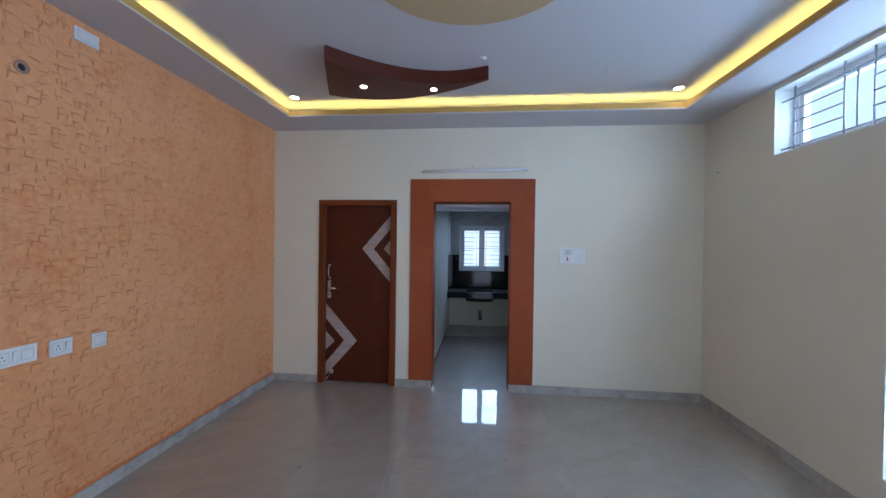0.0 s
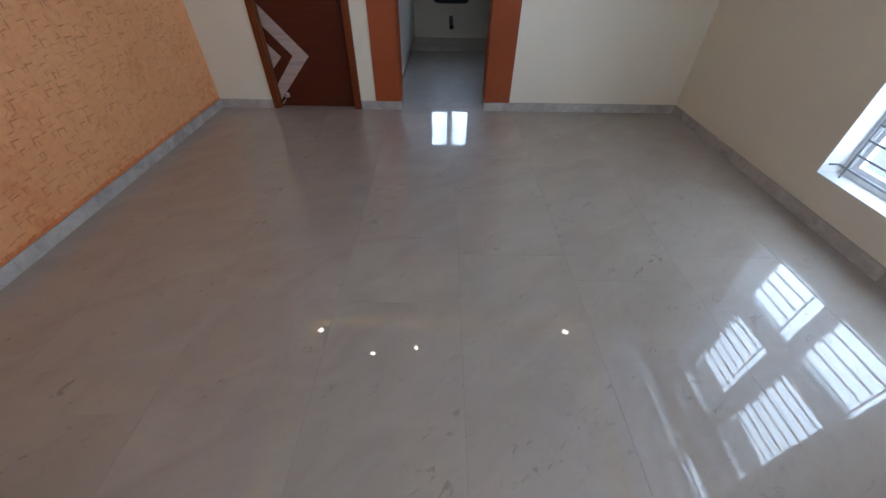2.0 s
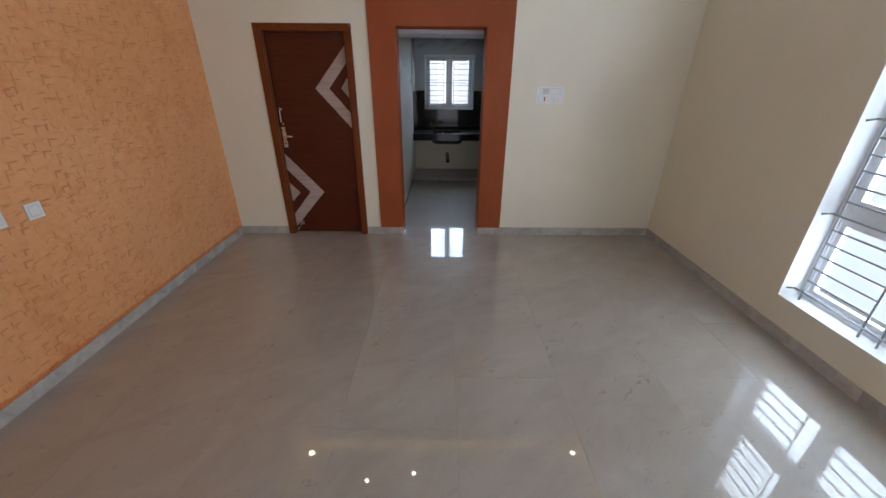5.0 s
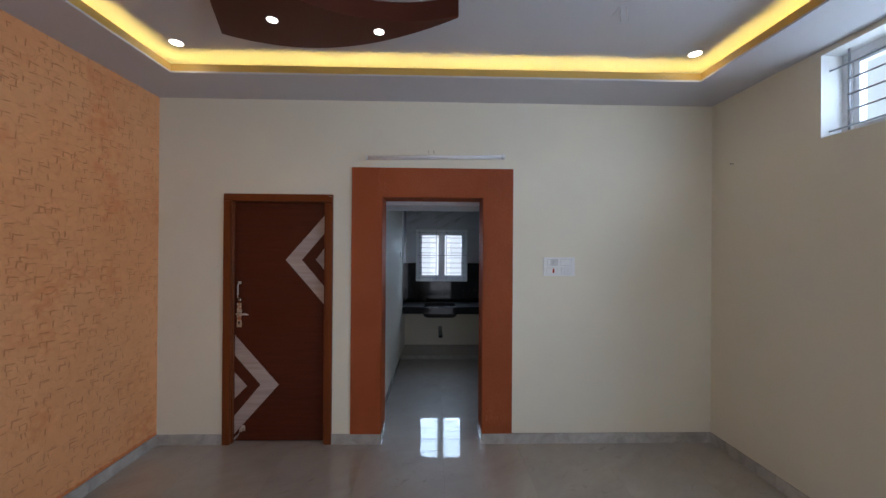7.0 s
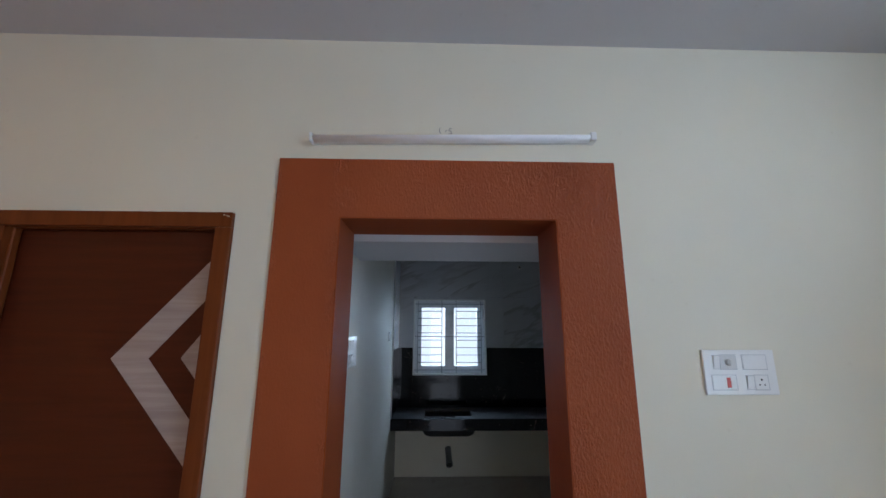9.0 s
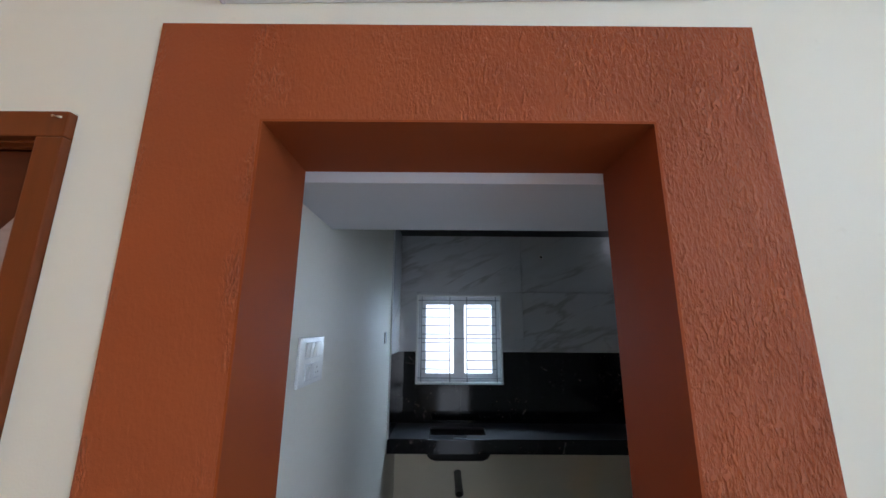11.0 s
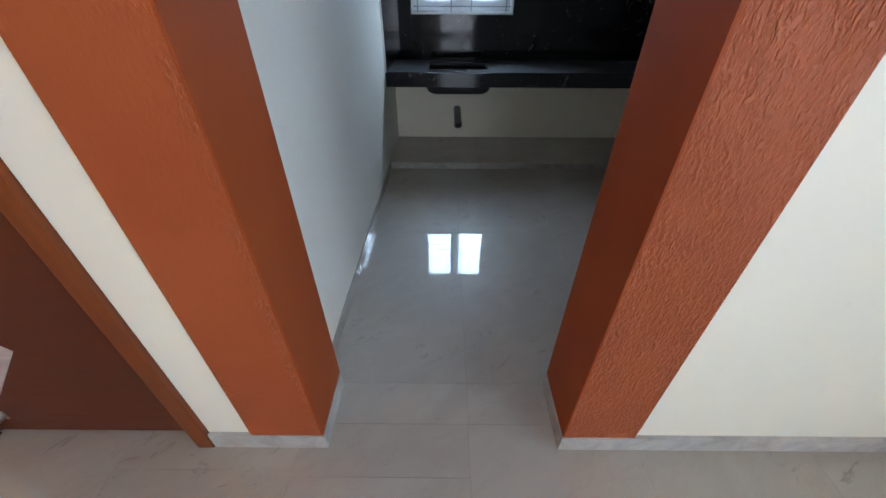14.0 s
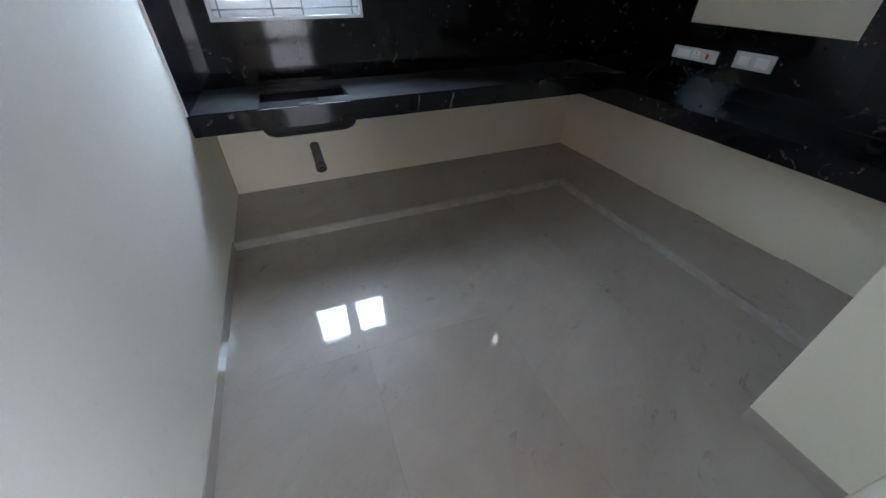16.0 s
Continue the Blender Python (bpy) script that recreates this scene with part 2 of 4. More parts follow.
    h = n.add(h, n.add(tilt(a1, 4.0, 7.0), tilt(b1, 7.0, 9.0)))
    h = n.add(h, n.add(line, -0.32, 'MULTIPLY'))
    h = n.add(h, n.add(n.noise(14, 3), 0.7, 'MULTIPLY'))
    h = n.add(h, n.add(n.noise(70, 3), 0.16, 'MULTIPLY'))
    n.bump(h, 1.0, 0.011)
    return n.mat


def rust_texture():
    """Rust-orange texture paint with raised worm-like strokes, thicker towards the east."""
    n = Nodes("rust_texture_paint", 0.5, 0, 0.35)
    v = n.mapped((1, 1, 0.40))

    def blobs(scale, low, high):
        return n.grey(n.noise(scale, 1.5, 0.5, 0.0, v), low, high)

    worm = n.add(blobs(118, 0.46, 0.64), n.add(blobs(240, 0.46, 0.66), 0.55, 'MULTIPLY'), 'MAXIMUM')
    worm = n.add(worm, n.grey(n.noise(16, 2, 0.5, 0.0, v), 0.36, 0.60, 0.5, 1.0), 'MULTIPLY')
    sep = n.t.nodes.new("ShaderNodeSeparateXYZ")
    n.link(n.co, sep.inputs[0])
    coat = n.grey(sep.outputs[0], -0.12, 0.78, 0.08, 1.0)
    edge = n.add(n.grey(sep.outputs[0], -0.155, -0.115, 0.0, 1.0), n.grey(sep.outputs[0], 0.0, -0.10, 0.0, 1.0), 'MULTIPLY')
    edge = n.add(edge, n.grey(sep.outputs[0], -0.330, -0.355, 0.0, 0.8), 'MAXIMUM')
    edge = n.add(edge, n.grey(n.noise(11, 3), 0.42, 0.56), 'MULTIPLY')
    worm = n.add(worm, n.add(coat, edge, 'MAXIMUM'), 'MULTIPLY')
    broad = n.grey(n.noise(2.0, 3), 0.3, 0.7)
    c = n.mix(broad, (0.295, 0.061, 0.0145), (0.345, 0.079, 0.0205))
    # Light on the raised strokes is put into the colour, strongest towards the east.
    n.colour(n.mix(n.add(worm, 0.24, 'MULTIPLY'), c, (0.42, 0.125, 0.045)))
    n.bump(n.add(worm, n.add(n.noise(150, 2), 0.12, 'MULTIPLY')), 1.0, 0.0047)
    return n.mat


def rust_smooth():
    n = Nodes("rust_smooth_shaded_paint", 0.65, 0, 0.15)
    broad = n.grey(n.noise(2.0, 3), 0.3, 0.7)
    # Darker than the face paint: the passage's shade is put into this colour.
    n.colour(n.mix(broad, (0.265, 0.052, 0.011), (0.305, 0.066, 0.016)))
    n.bump(n.noise(70, 3), 0.10, 0.002)
    return n.mat


def floor_tile():
    """Polished vitrified tile in warm grey with drifting smudges and short dark flecks."""
    n = Nodes("polished_floor_tile", 0.40, 0, 0.42)
    n.bsdf.inputs["Coat Weight"].default_value = 1.0
    n.bsdf.inputs["Coat IOR"].default_value = 1.58
    n.bsdf.inputs["Coat Roughness"].default_value = 0.022
    shift = n.t.nodes.new("ShaderNodeVectorMath")
    shift.operation = 'MULTIPLY_ADD'
    comb = n.t.nodes.new("ShaderNodeCombineXYZ")
    rnd = n.random()
    n.link(rnd, comb.inputs[0])
    n.link(n.add(rnd, 7.3, 'MULTIPLY'), comb.inputs[1])
    n.link(comb.outputs[0], shift.inputs[0])
    shift.inputs[1].default_value = (9, 9, 9)
    n.link(n.co, shift.inputs[2])
    co = shift.outputs[0]
    cloud = n.noise(2.2, 6, 0.6, 0.8, n.turned((1.0, 1.8, 1), (0, 0, -34), co))
    c = n.ramp(cloud, [(0.28, (0.340, 0.301, 0.257)), (0.50, (0.378, 0.338, 0.293)), (0.72, (0.410, 0.373, 0.329))])
    fl = n.noise(8.5, 5, 0.62, 1.2, n.turned((1.0, 2.2, 1), (0, 0, -38), co))
    fleck = n.grey(fl, 0.60, 0.67)
    fleck = n.add(fleck, n.grey(n.noise(2.4, 2, 0.5, 0, co), 0.48, 0.62), 'MULTIPLY')
    c = n.mix(n.add(fleck, 0.62, 'MULTIPLY'), c, (0.19, 0.16, 0.13))
    vein = n.noise(1.5, 6, 0.6, 2.2, n.turned((1.0, 2.2, 1), (0, 0, -30), co))
    m = n.t.nodes.new("ShaderNodeMath")
    m.operation = 'ABSOLUTE'
    n.link(n.add(vein, -0.5), m.inputs[0])
    line = n.grey(m.outputs[0], 0.0, 0.012, 1.0, 0.0)
    c = n.mix(n.add(line, 0.14, 'MULTIPLY'), c, (0.24, 0.205, 0.175))
    tone = n.grey(rnd, 0, 1, 0.98, 1.02)
    n.colour(n.mix(1.0, c, tone, 'MULTIPLY'))
    ripple = n.t.nodes.new("ShaderNodeBump")
    ripple.inputs["Strength"].default_value, ripple.inputs["Distance"].default_value = 0.03, 0.01
    n.link(n.noise(3.0, 2), ripple.inputs["Height"])
    n.link(ripple.outputs[0], n.bsdf.inputs["Coat Normal"])
    return n.mat


def skirting_tile():
    n = Nodes("grey_skirting_tile", 0.25, 0, 0.5)
    n.co = n.shifted()
    f = n.noise(7, 6, 0.65, 0.8)
    c = n.ramp(f, [(0.3, (0.33, 0.31, 0.285)), (0.5, (0.43, 0.405, 0.375)), (0.7, (0.52, 0.50, 0.465))])
    tone = n.grey(n.random(), 0, 1, 0.85, 1.1)
    n.colour(n.mix(1.0, c, tone, 'MULTIPLY'))
    return n.mat


def granite():
    """Polished black granite with sparse pale and rusty flecks."""
    n = Nodes("black_galaxy_granite", 0.07, 0, 0.27)
    n.co = n.shifted()
    vo = n.node("ShaderNodeTexVoronoi", Scale=34.0)
    n.link(n.co, vo.inputs["Vector"])
    pick = n.grey(n.noise(13, 4), 0.60, 0.70)
    speck = n.add(n.grey(vo.outputs["Distance"], 0.16, 0.30, 1, 0), pick, 'MULTIPLY')
    c = n.mix(speck, (0.005, 0.005, 0.007), (0.20, 0.15, 0.12))
    fl = n.grey(n.noise(9, 7, 0.7, 1.5), 0.615, 0.69)
    c = n.mix(n.add(fl, 0.7, 'MULTIPLY'), c, (0.24, 0.19, 0.155))
    n.colour(n.mix(1.0, c, n.grey(n.random(), 0, 1, 0.75, 1.25), 'MULTIPLY'))
    n.rough(n.grey(n.noise(6, 4), 0.35, 0.75, 0.05, 0.16))
    return n.mat


def dusty_granite():
    """The same granite under a film of building dust."""
    n = Nodes("dusty_black_granite", 0.3, 0, 0.4)
    fl = n.grey(n.noise(9, 7, 0.7, 1.5), 0.615, 0.69)
    c = n.mix(n.add(fl, 0.5, 'MULTIPLY'), (0.006, 0.006, 0.008), (0.2, 0.16, 0.14))
    film = n.add(n.grey(n.noise(1.5, 3, 0.5, 0.2), 0.30, 0.62), n.grey(n.noise(14, 4, 0.6), 0.3, 0.7, 0.7, 1.0), 'MULTIPLY')
    n.colour(n.mix(n.add(film, 0.22, 'MULTIPLY'), c, (0.34, 0.35, 0.37)))
    n.rough(n.grey(film, 0.0, 1.0, 0.22, 0.6))
    return n.mat


def marble():
    """White tile with grey drifting veins."""
    n = Nodes("veined_white_tile", 0.12, 0, 0.5)
    n.co = n.shifted()
    v = n.turned((0.42, 2.0, 0.42), (0, 0, -24))

    def vein(scale, width, seed):
        s = n.noise(scale, 4, 0.55, 0.35, n.mapped((1, 1, 1), (0, seed, 0), v))
        m = n.t.nodes.new("ShaderNodeMath")
        m.operation = 'ABSOLUTE'
        n.link(n.add(s, -0.5), m.inputs[0])
        return n.grey(m.outputs[0], 0.0, width, 1.0, 0.0)

    gate = n.grey(n.noise(1.1, 3, 0.5, 0.0, n.turned((0.6, 1.6, 0.6), (0, 0, -24))), 0.50, 0.62)
    fine = n.grey(n.noise(1.7, 3, 0.5, 0.0, n.turned((0.6, 1.6, 0.6), (0, 0, -24))), 0.52, 0.66)
    veins = n.add(n.add(vein(1.5, 0.034, 0), gate, 'MULTIPLY'), n.add(n.add(vein(3.4, 0.02, 40), fine, 'MULTIPLY'), 0.5, 'MULTIPLY'), 'MAXIMUM')
    cloud = n.grey(n.noise(1.6, 5, 0.6, 0.5, v), 0.42, 0.75)
    c = n.mix(n.add(cloud, 0.30, 'MULTIPLY'), (0.62, 0.64, 0.67), (0.42, 0.43, 0.455))
    n.colour(n.mix(n.add(veins, 0.5, 'MULTIPLY'), c, (0.22, 0.215, 0.21)))
    return n.mat


def wood(name, dark, light, axis='Z', rough=0.4):
    """Laminate or stained wood with grain along one axis."""
    n = Nodes(name, rough, 0, 0.3)
    sc = {'Z': (26, 26, 1.4), 'X': (1.4, 26, 26)}[axis]
    g = n.noise(1.6, 6, 0.6, 0.5, n.mapped(sc))
    broad = n.noise(1.2, 3)
    c = n.mix(n.grey(g, 0.3, 0.7), dark, light)
    n.colour(n.mix(n.add(n.grey(broad, 0.3, 0.7), 0.25, 'MULTIPLY'), c, dark))
    n.rough(n.grey(g, 0.3, 0.7, rough - 0.06, rough + 0.08))
    n.bump(g, 0.08, 0.001)
    return n.mat


def pane_glass():
    m = bpy.data.materials.new("window_glass")
    m.use_nodes = True
    t = m.node_tree
    t.nodes.remove(t.nodes["Principled BSDF"])
    tr, gl, mx = (t.nodes.new(k) for k in ("ShaderNodeBsdfTransparent", "ShaderNodeBsdfGlossy", "ShaderNodeMixShader"))
    tr.inputs[0].default_value = (0.93, 0.96, 0.95, 1)
    gl.inputs["Roughness"].default_value = 0.02
    mx.inputs[0].default_value = 0.06
    t.links.new(tr.outputs[0], mx.inputs[1])
    t.links.new(gl.outputs[0], mx.inputs[2])
    t.links.new(mx.outputs[0], t.nodes["Material Output"].inputs[0])
    MATS["window_glass"] = m
    return m


M_ORANGE = orange_plaster()
M_RUST = rust_texture()
M_RUST2 = rust_smooth()
M_TILE = floor_tile()
M_SKIRT = skirting_tile()
M_GRANITE = granite()
M_MARBLE = marble()
M_DUSTY = dusty_granite()
M_LEAF = wood("dark_red_brown_laminate", (0.066, 0.0118, 0.0038), (0.097, 0.019, 0.006), 'X', 0.38)
M_FRAME = wood("brown_painted_wood", (0.138, 0.031, 0.006), (0.190, 0.047, 0.010), 'Z', 0.35)
M_INLAY = wood("pale_grey_wood_laminate", (0.36, 0.28, 0.25), (0.50, 0.41, 0.37), 'X', 0.45)
M_BROWNGYP = paint("chocolate_gypsum_paint", (0.085, 0.017, 0.006), 0.45)
M_GLASS = pane_glass()


# ---- mesh helpers ----
def mesh_object(name, bm, material, smooth=False):
    me = bpy.data.meshes.new(name)
    bmesh.ops.recalc_face_normals(bm, faces=bm.faces[:])
    bm.to_mesh(me)
    bm.free()
    if smooth:
        for p in me.polygons:
            p.use_smooth = True
    me.materials.append(material)
    return new(name, me)


def part(name, bm, material, parent, label="", smooth=False):
    ob = mesh_object(name, bm, material, smooth)
    ob.parent = parent
    if label:
        ob["label"] = label
    return ob


def structure(name, bm, material, label, category):
    return tagged(mesh_object(name, bm, material), label, category, kind="structure")


def thing(name, label, category, group=""):
    return tagged(new(name), label, category, group)


def box(bm, x0, x1, y0, y1, z0, z1, bevel=0.0, seg=1):
    r = bmesh.ops.create_cube(bm, size=1.0)
    for v in r["verts"]:
        v.co = Vector(((x0 + x1) / 2 + v.co.x * (x1 - x0), (y0 + y1) / 2 + v.co.y * (y1 - y0), (z0 + z1) / 2 + v.co.z * (z1 - z0)))
    if bevel:
        edges = {e for v in r["verts"] for e in v.link_edges}
        bmesh.ops.bevel(bm, geom=list(edges), offset=bevel, segments=seg, affect='EDGES', profile=0.6)
    return bm


def boxed(*a, **k):
    return box(bmesh.new(), *a, **k)


def prism(bm, pts, z0, z1, bevel=0.0):
    """An upright prism on a plan outline."""
    lo = [bm.verts.new((x, y, z0)) for x, y in pts]
    hi = [bm.verts.new((x, y, z1)) for x, y in pts]
    faces = [bm.faces.new(lo[::-1]), bm.faces.new(hi)]
    for i in range(len(pts)):
        j = (i + 1) % len(pts)
        faces.append(bm.faces.new((lo[i], lo[j], hi[j], hi[i])))
    if bevel:
        bmesh.ops.bevel(bm, geom=list({e for f in faces for e in f.edges}), offset=bevel, segments=2, affect='EDGES')
    return bm


def plate(bm, pts, y0, y1, bevel=0.0):
    """A flat panel standing in the xz plane, from y0 to y1."""
    a = [bm.verts.new((x, y0, z)) for x, z in pts]
    b = [bm.verts.new((x, y1, z)) for x, z in pts]
    faces = [bm.faces.new(a), bm.faces.new(b[::-1])]
    for i in range(len(pts)):
        j = (i + 1) % len(pts)
        faces.append(bm.faces.new((a[j], a[i], b[i], b[j])))
    if bevel:
        bmesh.ops.bevel(bm, geom=list({e for f in faces for e in f.edges}), offset=bevel, segments=1, affect='EDGES')
    return bm


def rod(bm, a, b, r, seg=12, r2=None):
    a, b = Vector(a), Vector(b)
    d = b - a
    m = Matrix.Translation((a + b) / 2) @ d.to_track_quat('Z', 'Y').to_matrix().to_4x4()
    bmesh.ops.create_cone(bm, cap_ends=True, segments=seg, radius1=r, radius2=r if r2 is None else r2, depth=d.length, matrix=m)
    return bm


def wall_cells(bm, along, u0, u1, v0, v1, z0, z1, holes):
    """A wall with thickness v0..v1 that runs along 'x' or 'y', with rectangular openings (u0, u1, z0, z1)."""
    us = sorted({u0, u1, *(h[0] for h in holes), *(h[1] for h in holes)})
    zs = sorted({z0, z1, *(h[2] for h in holes), *(h[3] for h in holes)})
    grid = {}

    def vert(u, v, z):
        k = (u, v, z)
        if k not in grid:
            grid[k] = bm.verts.new((u, v, z) if along == 'x' else (v, u, z))
        return grid[k]

    def solid(i, j):
        if not (0 <= i < len(us) - 1 and 0 <= j < len(zs) - 1):
            return False
        u, z = (us[i] + us[i + 1]) / 2, (zs[j] + zs[j + 1]) / 2
        return not any(h[0] < u < h[1] and h[2] < z < h[3] for h in holes)

    for i in range(len(us) - 1):
        for j in range(len(zs) - 1):
            if not solid(i, j):
                continue
            ua, ub, za, zb = us[i], us[i + 1], zs[j], zs[j + 1]
            for v in (v0, v1):
                bm.faces.new([vert(ua, v, za), vert(ub, v, za), vert(ub, v, zb), vert(ua, v, zb)])
            for di, dj, q in ((-1, 0, ((ua, za), (ua, zb))), (1, 0, ((ub, za), (ub, zb))), (0, -1, ((ua, za), (ub, za))), (0, 1, ((ua, zb), (ub, zb)))):
                if not solid(i + di, j + dj):
                    (a, b), (c, d) = q
                    bm.faces.new([vert(a, v0, b), vert(c, v0, d), vert(c, v1, d), vert(a, v1, b)])
    return bm


# ---- structure ----
structure("ground", boxed(-400, 400, -400, 400, -0.45, -0.35), M_CEMENT, "pale grey bare ground outside the house", "ground")
floor = structure("floor", boxed(XW - TH, 3.2, YS - TH, KN + TH, -0.20, -0.004), M_GROUT, "grey cement bed under polished floor tiles", "floor")
wall_west = structure("wall_west", boxed(XW - TH, XW, YS - TH, YN, -0.004, 3.3), M_ORANGE, "peach orange trowel-textured plaster wall", "wall")
# Unseen closing wall; its opening is added for the fill lamp.
wall_south = structure("wall_south", wall_cells(bmesh.new(), 'x', XW, XE, YS - TH, YS, -0.004, 3.3, [(0.2, 1.3, -0.004, 2.1)]), M_WALL, "unseen cream wall with an added opening for fill light", "wall")
wall_east = structure("wall_east", wall_cells(bmesh.new(), 'y', YS - TH, YN, XE, XE + TH, -0.004, 3.3, [BW, HW]), M_WALL,
                      "cream painted wall with one tall and one high window", "wall")
wall_north = structure("wall_north", wall_cells(bmesh.new(), 'x', XW - TH, 3.2, YN, YK, -0.004, 3.3,
                       [(DX0, DX1, -0.004, DZ), (PX0, PX1, -0.004, PZ)]), M_WALL, "cream painted wall with a door and a passage", "wall")
structure("wall_bedroom", boxed(-1.7, -0.25, YK + 0.003, YK + 0.1, -0.004, 2.6), M_WALL, "plain wall behind the closed door", "wall")

bm = bmesh.new()
wall_cells(bm, 'x', -0.5, 3.2, KN, KN + TH, -0.004, 3.3, [KW])
kitchen_north = structure("wall_kitchen_north", bm, M_WALL, "kitchen wall with a small window over the sink", "wall")
bm = bmesh.new()
prism(bm, [(kitchen_west(YK), YK + 0.001), (kitchen_west(KN), KN - 0.001), (-0.45, KN - 0.001), (-0.45, YK + 0.001)], -0.004, 3.3)
structure("wall_kitchen_west", bm, M_KWALL, "pale off-white painted kitchen wall", "wall")
bm = bmesh.new()
prism(bm, [(kitchen_east(YK), YK + 0.001), (3.2, YK + 0.001), (3.2, KN - 0.001), (kitchen_east(KN), KN - 0.001)], -0.004, 3.3)
kitchen_east_wall = structure("wall_kitchen_east", bm, M_WALL, "cream kitchen wall behind the black counter", "wall")
structure("kitchen_pier", boxed(1.690, kitchen_east(5.06), YK + 0.002, 5.065, -0.003, 3.0), M_WALL, "cream painted pier beside the kitchen entrance", "pier")
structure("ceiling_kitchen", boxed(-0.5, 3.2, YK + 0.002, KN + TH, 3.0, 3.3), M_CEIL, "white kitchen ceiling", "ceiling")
structure("loft_slab", boxed(kitchen_west(5.1) - 0.02, 3.0, YK + 0.003, 5.26, 2.048, 2.14), M_CEIL, "white painted loft slab over the kitchen entrance", "loft")
structure("loft_shelf", boxed(-0.2, kitchen_east(KN) + 0.1, 6.60, KN - 0.004, 2.600, 2.66), plain("honed_black_granite", (0.007, 0.007, 0.009), 0.45, 0.0, 0.4), "black granite loft shelf above the kitchen tiles", "shelf")

# hall ceiling: border, tray and lip
CX0, CX1, CY0, CY1 = -1.553, 2.301, 0.15, 4.050
bm = bmesh.new()
for x0, x1, y0, y1 in ((XW, CX0, YS, YN), (CX1, XE, YS, YN), (CX0, CX1, YS, CY0), (CX0, CX1, CY1, YN)):
    box(bm, x0, x1, y0, y1, ZB, ZB + 0.012)
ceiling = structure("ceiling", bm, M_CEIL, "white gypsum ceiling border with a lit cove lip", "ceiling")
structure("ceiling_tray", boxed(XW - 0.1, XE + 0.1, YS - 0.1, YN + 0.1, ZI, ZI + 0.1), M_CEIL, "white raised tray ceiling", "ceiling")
bm = bmesh.new()
for x0, x1, y0, y1 in ((CX0 - 0.012, CX0, CY0 - 0.012, CY1 + 0.012), (CX1, CX1 + 0.012, CY0 - 0.012, CY1 + 0.012),
                       (CX0, CX1, CY0 - 0.012, CY0), (CX0, CX1, CY1, CY1 + 0.012)):
    box(bm, x0, x1, y0, y1, ZB + 0.0125, ZB + 0.062)
# Tan lip with the cove strip's yellow light put into its colour.
structure("cove_lip", bm, paint("glow_tinted_lip_paint", (0.56, 0.37, 0.10), 0.6), "tan upstand edge of the ceiling cove, strip-light yellow in its paint", "cove")

# ---- distance outside the windows: pale overcast haze ----
M_HAZE = glow("overcast_haze", (0.86, 0.96, 1.0), 1.08)
structure("backdrop", boxed(4.4, 4.5, -14, 18, -0.35, 9), M_HAZE, "white overcast haze outside the east windows", "sky")
structure("backdrop", boxed(-9, 9, 15.0, 15.1, -0.35, 16), glow("north_haze", (0.95, 0.97, 1.0), 1.1), "white overcast haze outside the kitchen window", "sky")


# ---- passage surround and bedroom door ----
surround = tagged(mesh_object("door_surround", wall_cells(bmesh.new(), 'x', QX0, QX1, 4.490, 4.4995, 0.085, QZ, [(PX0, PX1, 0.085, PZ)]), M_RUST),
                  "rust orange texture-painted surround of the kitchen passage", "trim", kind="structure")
for x0, x1, z0, z1 in ((PX0 + 0.0005, PX0 + 0.006, 0.085, PZ - 0.006), (PX1 - 0.006, PX1 - 0.0005, 0.085, PZ - 0.006), (PX0 + 0.0005, PX1 - 0.0005, PZ - 0.006, PZ - 0.0005)):
    part("jamb_lining", boxed(x0, x1, 4.4893, 4.7515, z0, z1), M_RUST2, surround, "smooth rust painted lining, coloured darker for shade")

door = tagged(new("door_1"), "closed dark brown laminate door with pale chevrons", "door", kind="structure")
F0, F1 = 4.482, 4.60
frame_w = 0.062
part("frame_post", boxed(DX0 + 0.002, DX0 + frame_w, F0, F1, 0.0, DZ - frame_w, 0.004, 2), M_FRAME, door, "brown painted timber post")
part("frame_post", boxed(DX1 - frame_w, DX1 - 0.002, F0, F1, 0.0, DZ - frame_w, 0.004, 2), M_FRAME, door, "brown painted timber post")
part("frame_head", boxed(DX0 + 0.002, DX1 - 0.002, F0, F1, DZ - frame_w + 0.0005, DZ - 0.002, 0.004, 2), M_FRAME, door, "brown painted timber head")
for x0, x1, z0, z1 in ((DX0 + frame_w, DX0 + frame_w + 0.014, 0, 2.035), (DX1 - frame_w - 0.014, DX1 - frame_w, 0, 2.035), (DX0 + frame_w, DX1 - frame_w, 2.0355, 2.0375)):
    part("stop_bead", boxed(x0, x1, 4.505, 4.533, z0, z1, 0.003), M_FRAME, door)
LX0, LX1 = DX0 + frame_w + 0.003, DX1 - frame_w - 0.003
leaf = part("door_leaf", boxed(LX0, LX1, 4.540, 4.578, 0.010, 2.033, 0.002), M_LEAF, door, "dark red-brown laminate leaf")
AX, BX = DX1 - frame_w - 0.015, DX0 + frame_w + 0.015
for pts in ([(AX, 1.932), (-0.922, 1.546), (AX, 1.161), (AX, 1.312), (-0.786, 1.546), (AX, 1.781)],
            [(AX, 1.657), (-0.668, 1.548), (AX, 1.454)],
            [(BX, 0.905), (-0.972, 0.485), (BX, 0.068), (BX, 0.223), (-1.125, 0.485), (BX, 0.734)],
            [(BX, 0.588), (-1.238, 0.474), (BX, 0.368)]):
    part("chevron_inlay", plate(bmesh.new(), pts, 4.5372, 4.5397), M_INLAY, leaf, "pale grey wood-grain inlay")
